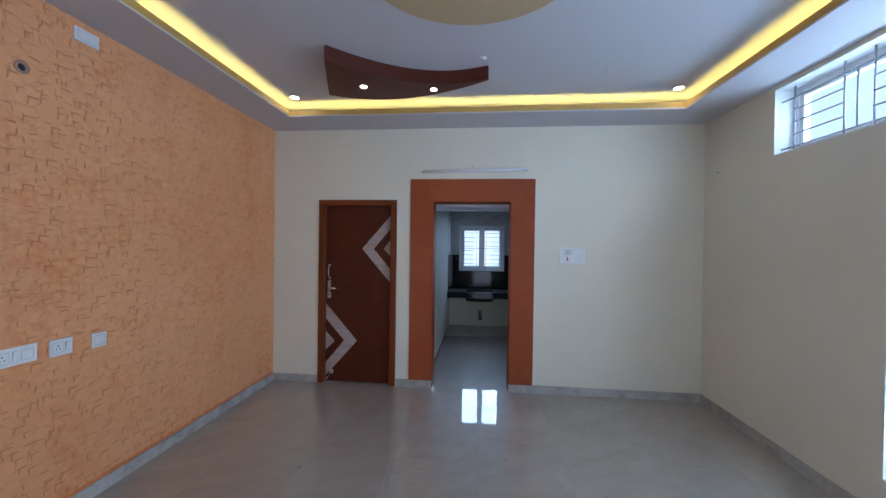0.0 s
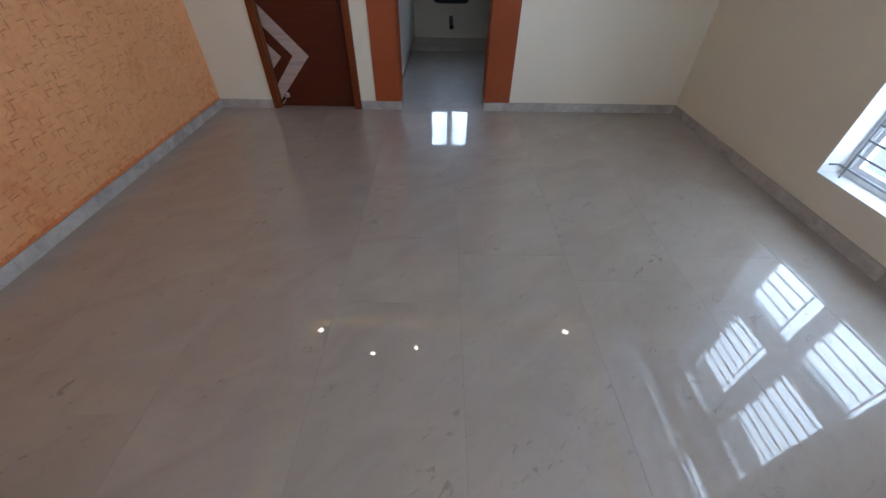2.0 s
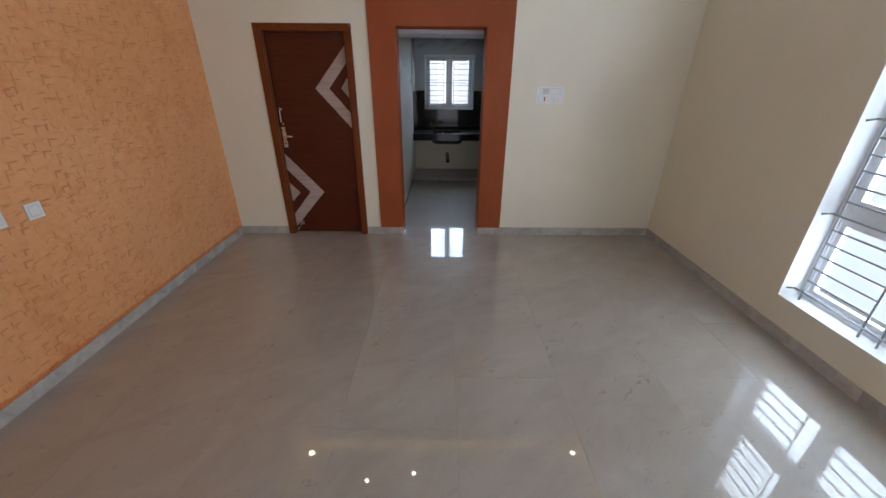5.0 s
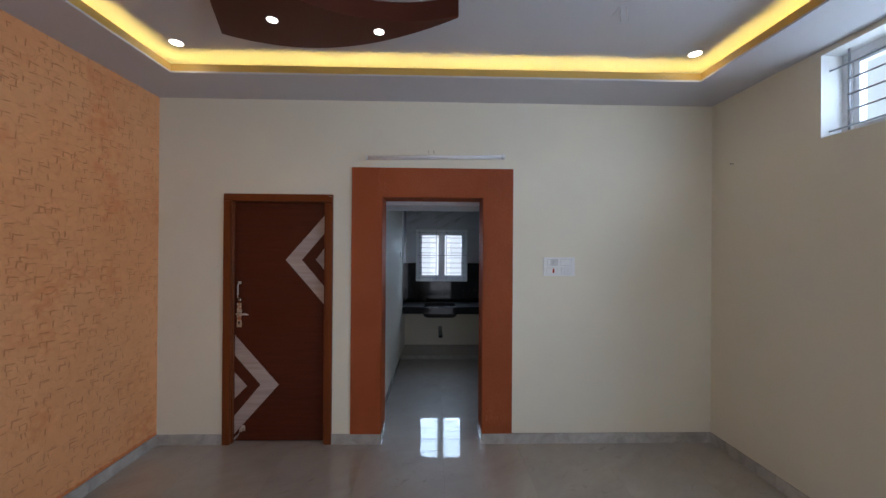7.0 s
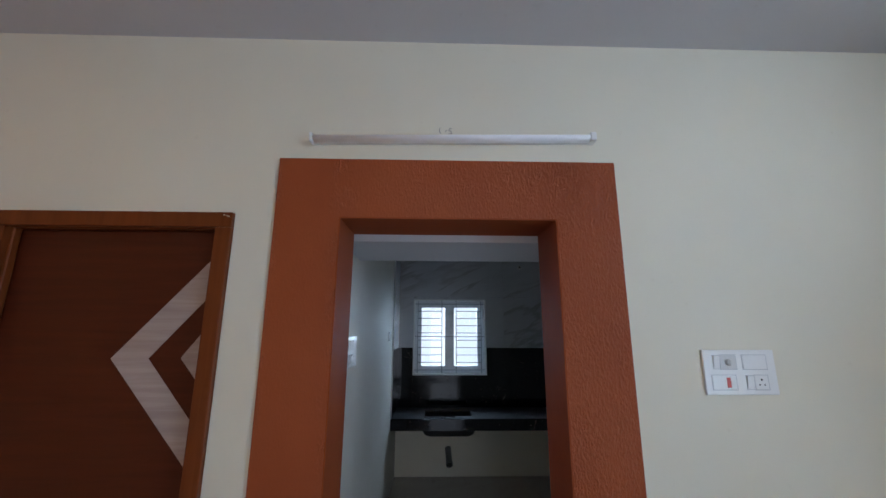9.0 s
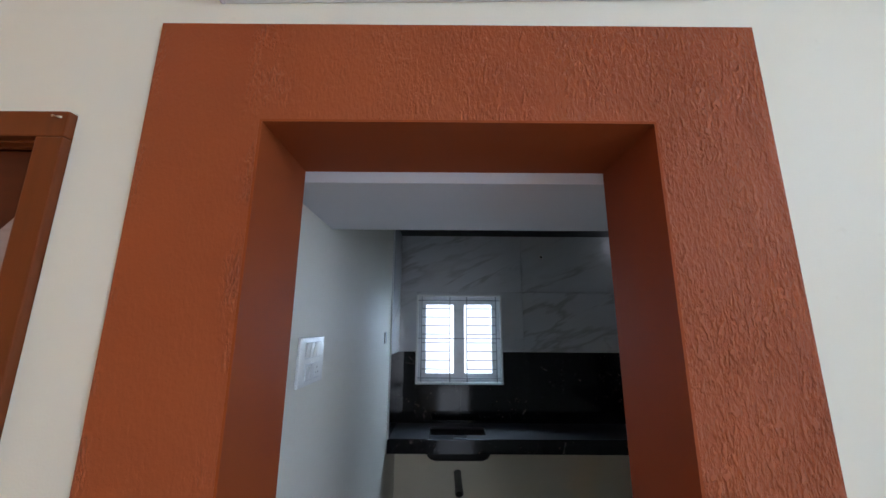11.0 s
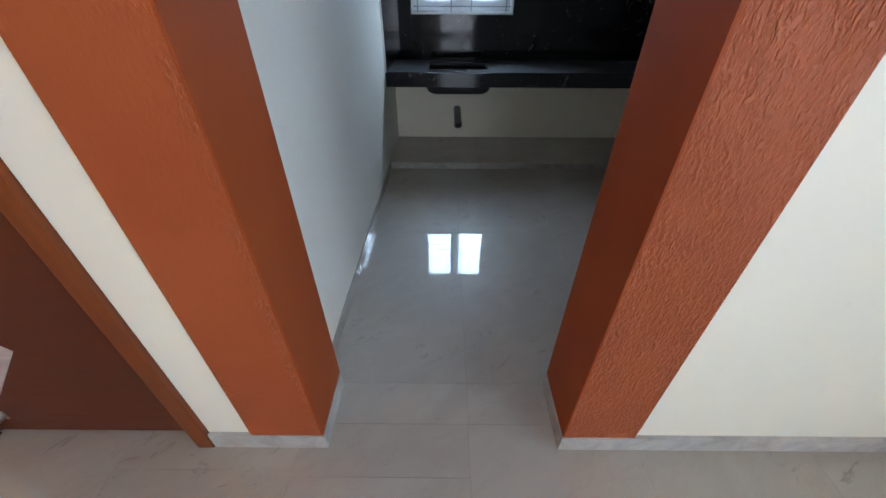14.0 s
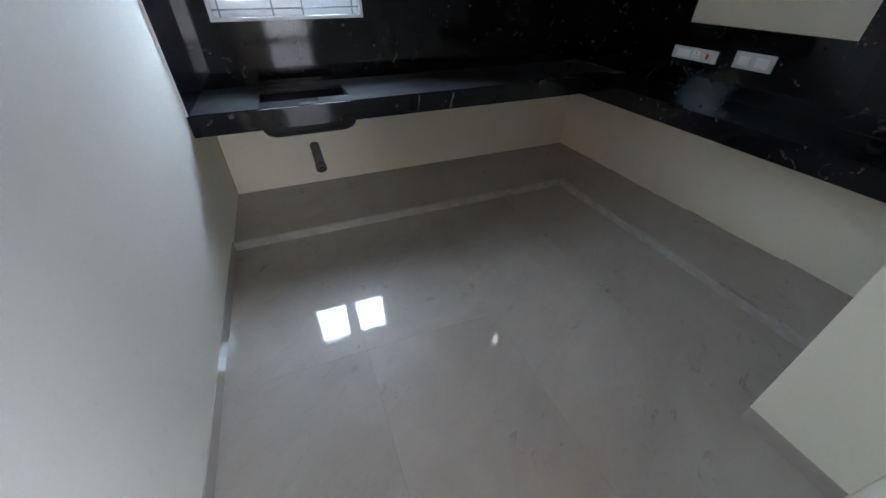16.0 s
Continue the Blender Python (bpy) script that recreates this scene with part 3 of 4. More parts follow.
lock = part("lock_plate", boxed(-1.327, -1.288, 4.5335, 4.5398, 0.972, 1.180, 0.002, 2), M_CHROME, leaf, "brushed steel lock plate")
bm = rod(bmesh.new(), (-1.307, 4.5340, 1.088), (-1.307, 4.493, 1.088), 0.010, 16)
rod(bm, (-1.313, 4.494, 1.088), (-1.212, 4.494, 1.088), 0.0085, 14)
part("lever_handle", bm, M_CHROME, lock, "steel lever handle", True)
bm = rod(bmesh.new(), (-1.307, 4.5345, 1.015), (-1.307, 4.530, 1.015), 0.008, 14)
box(bm, -1.310, -1.304, 4.530, 4.5345, 0.996, 1.012)
part("keyhole", bm, M_DARK, lock, "dark keyhole")
bm = boxed(-1.318, -1.294, 4.534, 4.5398, 1.195, 1.222, 0.002)
box(bm, -1.318, -1.294, 4.534, 4.5398, 1.338, 1.362, 0.002)
rod(bm, (-1.306, 4.531, 1.205), (-1.306, 4.508, 1.225), 0.006, 10)
rod(bm, (-1.306, 4.508, 1.225), (-1.306, 4.508, 1.332), 0.006, 10)
rod(bm, (-1.306, 4.508, 1.332), (-1.306, 4.531, 1.352), 0.006, 10)
part("pull_handle", bm, M_CHROME, leaf, "small steel pull handle")
bm = rod(bmesh.new(), (-1.33, 4.520, 0.035), (-1.268, 4.512, 0.118), 0.008, 10)
rod(bm, (-1.268, 4.540, 0.118), (-1.268, 4.505, 0.118), 0.016, 14)
box(bm, -1.283, -1.250, 4.5335, 4.5398, 0.095, 0.142, 0.002)
part("door_stop", bm, M_CHROME, leaf, "steel flip-down door stop")
part("latch_wire", rod(bmesh.new(), (-0.545, 4.479, 2.085), (-0.520, 4.474, 2.078), 0.0025, 8), M_CHROME, door)


# ---- windows ----
def frame_of(kind):
    """Maps (along, depth from the room's face, z) into the world."""
    if kind == 'east':
        return Matrix(((0, 1, 0, XE), (1, 0, 0, 0), (0, 0, 1, 0), (0, 0, 0, 1)))
    return Matrix(((1, 0, 0, 0), (0, 1, 0, KN), (0, 0, 1, 0), (0, 0, 0, 1)))


def placed(bm, m):
    bmesh.ops.transform(bm, matrix=m, verts=bm.verts[:])
    return bm


def sash(win, m, u0, u1, z0, z1, w0, w1, bar, name="sash"):
    """A framed pane: four mitreless bars and a sheet of glass."""
    bm = wall_cells(bmesh.new(), 'x', u0, u1, w0, w1, z0, z1, [(u0 + bar, u1 - bar, z0 + bar, z1 - bar)])
    s = part(name, placed(bm, m), M_UPVC, win, "white plastic sash")
    wm = (w0 + w1) / 2
    g = part("pane", placed(boxed(u0 + bar, u1 - bar, wm - 0.003, wm + 0.003, z0 + bar, z1 - bar), m), M_GLASS, s, "clear glass pane")
    g.visible_shadow = False
    return s


def bars(win, m, lines, r, label):
    """Grille bars: each line is a list of (along, depth, z) points, one part a bar."""
    for pts in lines:
        bm = bmesh.new()
        for a, b in zip(pts, pts[1:]):
            rod(bm, a, b, r, 8)
        part("grille_bar", placed(bm, m), M_STEEL, win, label, True)


def reveal(win, m, u0, u1, z0, z1, depth, t=0.003):
    bm = bmesh.new()
    box(bm, u0, u0 + t, -0.001, depth, z0, z1)
    box(bm, u1 - t, u1, -0.001, depth, z0, z1)
    box(bm, u0 + t, u1 - t, -0.001, depth, z1 - t, z1)
    part("reveal", placed(bm, m), M_REVEAL, win, "white painted reveal")
    part("window_sill", placed(boxed(u0 + t, u1 - t, -0.002, depth, z0, z0 + 0.006), m), M_REVEAL, win, "white painted sill")


ME_ = frame_of('east')
GW = 0.07   # depth of the grille in the reveal

# large window
y0, y1, z0, z1 = BW
win = tagged(new("window_1"), "tall white window with four panes and a grey steel grille", "window", kind="structure")
reveal(win, ME_, y0, y1, z0, z1, 0.135)
bm = wall_cells(bmesh.new(), 'x', y0 + 0.003, y1 - 0.003, 0.136, 0.205, z0 + 0.006, z1 - 0.003,
                [(y0 + 0.05, (y0 + y1) / 2 - 0.035, z0 + 0.05, 0.865), ((y0 + y1) / 2 + 0.035, y1 - 0.05, z0 + 0.05, 0.865),
                 (y0 + 0.05, (y0 + y1) / 2 - 0.035, 0.955, z1 - 0.05), ((y0 + y1) / 2 + 0.035, y1 - 0.05, 0.955, z1 - 0.05)])
part("window_frame", placed(bm, ME_), M_UPVC, win, "white plastic frame")
ym = (y0 + y1) / 2
for a, b in ((y0 + 0.051, ym - 0.036), (ym + 0.036, y1 - 0.051)):
    sash(win, ME_, a, b, z0 + 0.051, 0.864, 0.150, 0.185, 0.028)
    s = sash(win, ME_, a, b, 0.956, z1 - 0.051, 0.128, 0.180, 0.055)
mains = [0.357, 0.906, 1.475, 2.033]
vert = [2.686, 2.288, 2.185, 2.082, 1.680]
lines = []
for z in mains:
    lines.append([(y1 - 0.004, GW - 0.035, z - 0.012), (y1 - 0.03, GW, z), (y0 + 0.03, GW, z), (y0 + 0.004, GW - 0.035, z - 0.012)])
for u in vert:
    lines.append([(u, GW + 0.008, z0 + 0.004), (u, GW + 0.008, z1 - 0.004)])
for lo, hi in zip(mains, mains[1:]):
    for k in range(1, 6):
        z = lo + (hi - lo) * k / 6
        for a, b in ((2.686, 2.288), (2.082, 1.680)):
            lines.append([(a, GW, z), (b, GW, z)])
bars(win, ME_, lines, 0.0062, "")

# high window
y0, y1, z0, z1 = HW
win = tagged(new("window_2"), "long high window close under the ceiling with a grey grille", "window", kind="structure")
reveal(win, ME_, y0, y1, z0, z1, 0.135)
n_p = 2
us = [y0 + 0.04 + (y1 - y0 - 0.08) * i / n_p for i in range(n_p + 1)]
bm = wall_cells(bmesh.new(), 'x', y0 + 0.003, y1 - 0.003, 0.136, 0.205, z0 + 0.006, z1 - 0.003,
                [(us[i] + 0.015, us[i + 1] - 0.015, z0 + 0.045, z1 - 0.045) for i in range(n_p)])
part("window_frame", placed(bm, ME_), M_UPVC, win, "white plastic frame")
for i in range(n_p):
    sash(win, ME_, us[i] + 0.016, us[i + 1] - 0.016, z0 + 0.046, z1 - 0.046, 0.145, 0.190, 0.032)
lines = []
for z in (2.395, 2.770):
    lines.append([(y1 - 0.004, GW - 0.02, z - 0.006), (y1 - 0.03, GW, z), (y0 + 0.03, GW, z), (y0 + 0.004, GW - 0.02, z - 0.006)])
u = 3.516
while u > 1.0:
    for v in (u, u - 0.388):
        lines.append([(v, GW + 0.008, z0 + 0.004), (v, GW + 0.008, z1 - 0.004)])
    for k in (1, 2, 3):
        lines.append([(u, GW, 2.395 + 0.375 * k / 4), (u - 0.388, GW, 2.395 + 0.375 * k / 4)])
    if u - 0.483 > 1.0:
        lines.append([(u - 0.483, GW, 2.395), (u - 0.483, GW, 2.770)])
    u -= 0.578
bars(win, ME_, lines, 0.0058, "")

# kitchen window
MN_ = frame_of('north')
x0, x1, z0, z1 = KW
win = tagged(new("window_3"), "small white two-pane kitchen window with a steel grille", "window", kind="structure")
bm = wall_cells(bmesh.new(), 'x', x0, x1, -0.013, 0.10, z0, z1, [(x0 + 0.016, x1 - 0.016, z0 + 0.016, z1 - 0.016)])
part("reveal", placed(bm, MN_), M_REVEAL, win, "white stone reveal")
xm = (x0 + x1) / 2
bm = wall_cells(bmesh.new(), 'x', x0 + 0.0165, x1 - 0.0165, 0.075, 0.15, z0 + 0.0165, z1 - 0.0165,
                [(x0 + 0.055, xm - 0.012, z0 + 0.055, z1 - 0.055), (xm + 0.012, x1 - 0.055, z0 + 0.055, z1 - 0.055)])
part("window_frame", placed(bm, MN_), M_UPVC, win, "white plastic frame")
sash(win, MN_, x0 + 0.056, xm - 0.013, z0 + 0.056, z1 - 0.056, 0.068, 0.11, 0.040)
sash(win, MN_, xm + 0.013, x1 - 0.056, z0 + 0.056, z1 - 0.056, 0.078, 0.12, 0.040)
lines = [[(x0 + 0.017, 0.03, 1.548), (x1 - 0.017, 0.03, 1.548)], [(x0 + 0.017, 0.03, z0 + 0.055), (x1 - 0.017, 0.03, z0 + 0.055)],
         [(x0 + 0.017, 0.03, z1 - 0.055), (x1 - 0.017, 0.03, z1 - 0.055)]]
for u in (0.088, 0.374, 0.545, 0.842):
    lines.append([(u, 0.036, z0 + 0.017), (u, 0.036, z1 - 0.017)])
for k in range(1, 9):
    z = z0 + 0.055 + (z1 - z0 - 0.11) * k / 9
    lines += [[(0.088, 0.03, z), (0.374, 0.03, z)], [(0.545, 0.03, z), (0.842, 0.03, z)]]
bars(win, MN_, lines, 0.0044, "")


# ---- hall ceiling: cove strips, medallion, drop panel, downlights ----
for i, (x0, x1, y0, y1) in enumerate(((CX0 - 0.070, CX0 - 0.048, CY0 - 0.07, CY1 + 0.07), (CX1 + 0.048, CX1 + 0.070, CY0 - 0.07, CY1 + 0.07),
                                      (CX0 - 0.045, CX1 + 0.045, CY1 + 0.048, CY1 + 0.070), (CX0 - 0.045, CX1 + 0.045, CY0 - 0.070, CY0 - 0.048))):
    strip = tagged(mesh_object("cove_strip_light", boxed(x0, x1, y0, y1, ZB + 0.0125, ZB + 0.018), M_COVE),
                   "glowing warm yellow strip light hidden in the ceiling cove", "strip light", "cove strip lights")

bm = bmesh.new()
prism(bm, [(0.36 + 0.63 * math.cos(a), 2.197 + 0.63 * math.sin(a)) for a in (2 * math.pi * k / 96 for k in range(96))], ZI - 0.012, ZI - 0.0005)
structure("ceiling_medallion", bm, M_TAN, "flat tan painted round ceiling medallion", "ceiling medallion")


def arc(a, m, b, n):
    """Points on the parabola through three plan points."""
    cx, cy = 2 * m[0] - (a[0] + b[0]) / 2, 2 * m[1] - (a[1] + b[1]) / 2
    return [((1 - t) ** 2 * a[0] + 2 * t * (1 - t) * cx + t * t * b[0], (1 - t) ** 2 * a[1] + 2 * t * (1 - t) * cy + t * t * b[1])
            for t in (i / n for i in range(n + 1))]


inner = arc((-0.723, 2.999), (-0.128, 3.411), (0.463, 3.388), 28)
outer = arc((0.467, 3.408), (-0.290, 3.735), (-0.942, 3.611), 28)
ZD = 2.925
drop = tagged(mesh_object("ceiling_drop_panel", prism(bmesh.new(), inner + outer, ZD, ZI - 0.0005, 0.002), M_BROWNGYP),
              "dark chocolate brown curved gypsum panel under the ceiling", "ceiling panel")


def downlight(x, y, z, r, group):
    d = tagged(new("downlight"), "small lit recessed round downlight with white rim", "downlight", group)
    bm = bmesh.new()
    rings = [(r, -0.0005), (r, -0.004), (r * 0.92, -0.006), (r * 0.80, -0.003), (r * 0.80, -0.0008)]
    vs = [[bm.verts.new((rr * math.cos(2 * math.pi * k / 28), rr * math.sin(2 * math.pi * k / 28), zz)) for k in range(28)] for rr, zz in rings]
    for a, b in zip(vs, vs[1:]):
        for k in range(28):
            bm.faces.new((a[k], a[(k + 1) % 28], b[(k + 1) % 28], b[k]))
    part("rim", bm, M_PLATE, d, "white rim", True)
    bm = bmesh.new()
    bmesh.ops.create_circle(bm, cap_ends=True, segments=24, radius=r * 0.80, matrix=Matrix.Translation((0, 0, -0.002)))
    part("lens", bm, M_SPOT, d, "glowing warm white lens")
    d.matrix_basis = pose(x, y, z)
    return d


downlight(-0.578, 3.460, ZD, 0.034, "lights in the brown panel")
downlight(0.006, 3.554, ZD, 0.034, "lights in the brown panel")
first = downlight(-1.422, 3.914, ZI, 0.048, "lights in the ceiling corners")
copy_thing(first, pose(2.170, 3.925, ZI))

bm = boxed(1.385, 1.425, 3.42, 3.54, ZI - 0.004, ZI - 0.0005, 0.001)
tagged(mesh_object("ceiling_cover_plate", bm, M_CEIL), "small white blank cover plate on the ceiling", "cover plate")


# ---- tube light over the passage ----
tube = thing("tube_light", "unlit white plastic batten tube light on the wall", "tube light")
part("base", boxed(-0.225, 0.918, 4.480, 4.4995, 2.402, 2.436, 0.003, 2), M_PLATE, tube, "white plastic base")
bm = bmesh.new()
prof = [(4.4795 - 0.028 * math.sin(math.pi * k / 12), 2.419 - 0.019 * math.cos(math.pi * k / 12)) for k in range(13)]
ra = [bm.verts.new((-0.222, y, z)) for y, z in prof]
rb = [bm.verts.new((0.905, y, z)) for y, z in prof]
for k in range(12):
    bm.faces.new((ra[k], ra[k + 1], rb[k + 1], rb[k]))
bm.faces.new(ra)
bm.faces.new(rb[::-1])
bm.faces.new((ra[0], rb[0], rb[12], ra[12]))
part("cover", bm, M_TUBE, tube, "opal plastic cover", True)
for x0, x1 in ((-0.236, -0.2225), (0.9055, 0.930)):
    part("end_cap", boxed(x0, x1, 4.449, 4.4995, 2.398, 2.442, 0.006, 2), M_PLATE, tube, "white end cap")
tube.matrix_basis = Matrix.Translation((0.35, 0, 2.419)) @ pose(0, 0, 0, 0, -1.05, 0) @ Matrix.Diagonal((1, 1, 0.82, 1)) @ Matrix.Translation((-0.35, 0, -2.419))
mark = thing("pencil_mark", "small grey pencil scribble on the cream wall", "wall mark")
M_PENCIL = plain("pencil_grey", (0.22, 0.19, 0.17), 0.8)
for pts in ([(0.292, 2.455), (0.286, 2.468), (0.290, 2.482)], [(0.312, 2.466), (0.316, 2.470)],
            [(0.338, 2.480), (0.328, 2.479), (0.327, 2.469), (0.337, 2.466), (0.338, 2.456), (0.326, 2.455)]):
    bm = bmesh.new()
    for a, b in zip(pts, pts[1:]):
        rod(bm, (a[0], 4.4992, a[1]), (b[0], 4.4992, b[1]), 0.0013, 6)
    part("stroke", bm, M_PENCIL, mark)


# ---- switch plates ----
def facing(kind):
    """Maps (right, out of the wall, up), seen from the room, for each wall."""
    if kind == 'north':
        return lambda x, z: Matrix(((1, 0, 0, x), (0, -1, 0, YN), (0, 0, 1, z), (0, 0, 0, 1)))
    if kind == 'west':
        return lambda y, z: Matrix(((0, 1, 0, XW), (1, 0, 0, y), (0, 0, 1, z), (0, 0, 0, 1)))
    if kind == 'kitchen_north':
        return lambda x, z: Matrix(((1, 0, 0, x), (0, -1, 0, KN - 0.011), (0, 0, 1, z), (0, 0, 0, 1)))
    if kind == 'kitchen_west':
        return lambda y, z: Matrix(((0, 1, 0, kitchen_west(y)), (1, 0.0, 0, y), (0, 0, 1, z), (0, 0, 0, 1)))
    d = Vector((0.062, -1.0, 0)).normalized()
    nrm = Vector((-1.0, -0.062, 0)).normalized()
    return lambda y, z: Matrix(((d.x, nrm.x, 0, kitchen_east(y) + nrm.x * 0.011), (d.y, nrm.y, 0, y + nrm.y * 0.011), (0, 0, 1, z), (0, 0, 0, 1)))


def switch_board(m, w, h, modules, label, colour=None, category="switch plate"):
    """A bevelled plate; modules are (kind, x, z, width, height) about its centre."""
    b = thing("switch_plate", label, category)
    body = part("plate", placed(boxed(-w / 2, w / 2, 0.0005, 0.011, -h / 2, h / 2, 0.0035, 2), m), colour or M_PLATE, b)
    for kind, x, z, mw, mh in modules:
        if kind not in ('knob', 'lamp'):
            # Shade in the gap round each module, put in as a grey outline.
            part("module_frame", placed(boxed(x - mw / 2 - 0.0025, x + mw / 2 + 0.0025, 0.0105, 0.0115, z - mh / 2 - 0.0025, z + mh / 2 + 0.0025, 0.0), m), M_MODULE, b, "grey outline for the shade round a module")
        if kind == 'rocker':
            bm = bmesh.new()
            pts = [(0.0105, -mh / 2), (0.0125, -mh / 2), (0.0185, mh / 2), (0.0105, mh / 2)]
            a = [bm.verts.new((x - mw / 2, y, z + q)) for y, q in pts]
            c = [bm.verts.new((x + mw / 2, y, z + q)) for y, q in pts]
            bm.faces.new(a)
            bm.faces.new(c[::-1])
            for k in range(4):
                bm.faces.new((a[k], a[(k + 1) % 4], c[(k + 1) % 4], c[k]))
            part("rocker", placed(bm, m), M_PLATE, b, "white rocker switch")
        elif kind == 'blank':
            part("blank_cover", placed(boxed(x - mw / 2, x + mw / 2, 0.0105, 0.0128, z - mh / 2, z + mh / 2, 0.001), m), M_PLATE, b)
        elif kind == 'grey':
            part("blank_cover", placed(boxed(x - mw / 2, x + mw / 2, 0.0105, 0.0125, z - mh / 2, z + mh / 2, 0.001), m), M_GREYPLATE, b)
        elif kind == 'lamp':
            part("indicator", placed(boxed(x - mw / 2, x + mw / 2, 0.0105, 0.0135, z - mh / 2, z + mh / 2, 0.001), m), M_RED, b, "red indicator lamp")
        elif kind == 'knob':
            bm = rod(bmesh.new(), (x, 0.0105, z), (x, 0.024, z), mw / 2, 20, mw / 2 * 0.82)
            box(bm, x - 0.002, x + 0.002, 0.0235, 0.026, z - mw * 0.4, z + mw * 0.4)
            part("regulator_knob", placed(bm, m), M_GREYPLATE, b, "grey fan regulator knob")
        elif kind == 'socket':
            s = part("socket", placed(boxed(x - mw / 2, x + mw / 2, 0.0105, 0.0125, z - mh / 2, z + mh / 2, 0.001), m), M_PLATE, b, "white socket outlet")
            for dx, dz, r in ((0, 0.010, 0.0038), (-0.0095, -0.008, 0.003), (0.0095, -0.008, 0.003)):
                part("pin_hole", placed(rod(bmesh.new(), (x + dx, 0.0122, z + dz), (x + dx, 0.0131, z + dz), r, 10), m), M_DARK, s, "dark pin hole")
    return b


fn = facing('north')
switch_board(fn(1.407, 1.504), 0.272, 0.160,
             [('rocker', -0.088, 0.036, 0.022, 0.046), ('grey', -0.043, 0.036, 0.060, 0.050), ('knob', -0.043, 0.036, 0.026, 0),
              ('blank', 0.057, 0.036, 0.090, 0.050), ('blank', -0.066, -0.036, 0.090, 0.050), ('lamp', -0.050, -0.036, 0.016, 0.036),
              ('rocker', 0.030, -0.036, 0.024, 0.046), ('socket', 0.074, -0.036, 0.050, 0.050)],
             "white switch plate with regulator, red indicator and socket on cream wall")
fw = facing('west')
switch_board(fw(2.085, 0.995), 0.200, 0.095, [('socket', -0.05, 0, 0.055, 0.055), ('rocker', 0.005, 0, 0.024, 0.050), ('blank', 0.055, 0, 0.05, 0.05)],
             "white socket plate on the peach textured wall")
switch_board(fw(2.300, 0.987), 0.115, 0.095, [('socket', -0.018, 0, 0.055, 0.055), ('rocker', 0.032, 0, 0.024, 0.050)],
             "white two-module socket plate on the peach textured wall")
switch_board(fw(2.512, 0.975), 0.088, 0.092, [('blank', 0, 0, 0.055, 0.055)], "small square white blank plate on the peach wall")
switch_board(fw(2.430, 2.810), 0.140, 0.080, [('blank', 0, 0, 0.100, 0.050)], "white blank plate high on the peach textured wall")
ring = thing("conduit_end", "round paint-smeared conduit end with dark hole in peach wall", "conduit")
bm = bmesh.new()
prof = [(0.030, 0.001), (0.034, 0.010), (0.028, 0.014), (0.020, 0.012), (0.018, 0.0012)]
vs = [[bm.verts.new((r * math.cos(2 * math.pi * k / 24), y, r * math.sin(2 * math.pi * k / 24))) for k in range(24)] for r, y in prof]
for a, b in zip(vs, vs[1:]):
    for k in range(24):
        bm.faces.new((a[k], a[(k + 1) % 24], b[(k + 1) % 24], b[k]))
part("collar", placed(bm, fw(2.115, 2.485)), plain("paint_smeared_plastic", (0.50, 0.30, 0.20), 0.5), ring, "paint-smeared collar", True)
part("opening", placed(rod(bmesh.new(), (0, 0.0008, 0), (0, 0.0030, 0), 0.0185, 20), fw(2.115, 2.485)), M_DARK, ring, "dark opening")


# ---- kitchen ----
fk = facing('kitchen_west')
switch_board(fk(5.110, 1.532), 0.245, 0.160, [('rocker', -0.055, 0.036, 0.03, 0.05), ('rocker', -0.020, 0.036, 0.03, 0.05), ('rocker', 0.015, 0.036, 0.03, 0.05),
             ('blank', 0.062, 0.036, 0.05, 0.05), ('rocker', -0.05, -0.036, 0.03, 0.05), ('rocker', -0.01, -0.036, 0.03, 0.05), ('socket', 0.05, -0.036, 0.055, 0.05)],
             "white switch plate on the pale kitchen wall")
switch_board(fk(6.72, 1.570), 0.080, 0.085, [('blank', 0, 0, 0.05, 0.05)], "small white plate beside the kitchen tiles")
fe = facing('kitchen_east')
switch_board(fe(6.555, 0.957), 0.285, 0.066, [('blank', -0.07, 0, 0.09, 0.045), ('socket', 0.015, 0, 0.05, 0.045), ('lamp', 0.085, 0, 0.014, 0.03)],
             "grey-white socket plate with red indicator above black counter", M_GREYPLATE)
switch_board(fe(6.215, 0.970), 0.205, 0.082, [('blank', -0.05, 0, 0.06, 0.045), ('blank', 0.045, 0, 0.07, 0.05)],
             "grey-white switch plate on black tiles above the counter", M_GREYPLATE)
ky = facing('kitchen_north')
bulb = thing("wall_bulb", "unlit white bulb in an angled holder, glow added for its reflection", "bulb holder")
bm = rod(bmesh.new(), (2.225, KN - 0.0115, 2.46), (2.225, KN - 0.030, 2.46), 0.042, 24)
rod(bm, (2.225, KN - 0.030, 2.46), (2.205, KN - 0.060, 2.465), 0.024, 18)
part("holder", bm, M_PLATE, bulb, "white plastic holder", True)
ax = Vector((-0.66, -0.72, 0.20)).normalized()
o = Vector((2.205, KN - 0.060, 2.465))
bm = bmesh.new()
prof = [(0.0, 0.018), (0.020, 0.021), (0.050, 0.036), (0.085, 0.046), (0.115, 0.042), (0.135, 0.026), (0.144, 0.006)]
fr = ax.to_track_quat('Z', 'Y').to_matrix().to_4x4()
vs = [[bm.verts.new(o + fr @ Vector((r * math.cos(2 * math.pi * k / 20), r * math.sin(2 * math.pi * k / 20), d))) for k in range(20)] for d, r in prof]
for p, q in zip(vs, vs[1:]):
    for k in range(20):
        bm.faces.new((p[k], p[(k + 1) % 20], q[(k + 1) % 20], q[k]))
bm.faces.new(vs[-1])
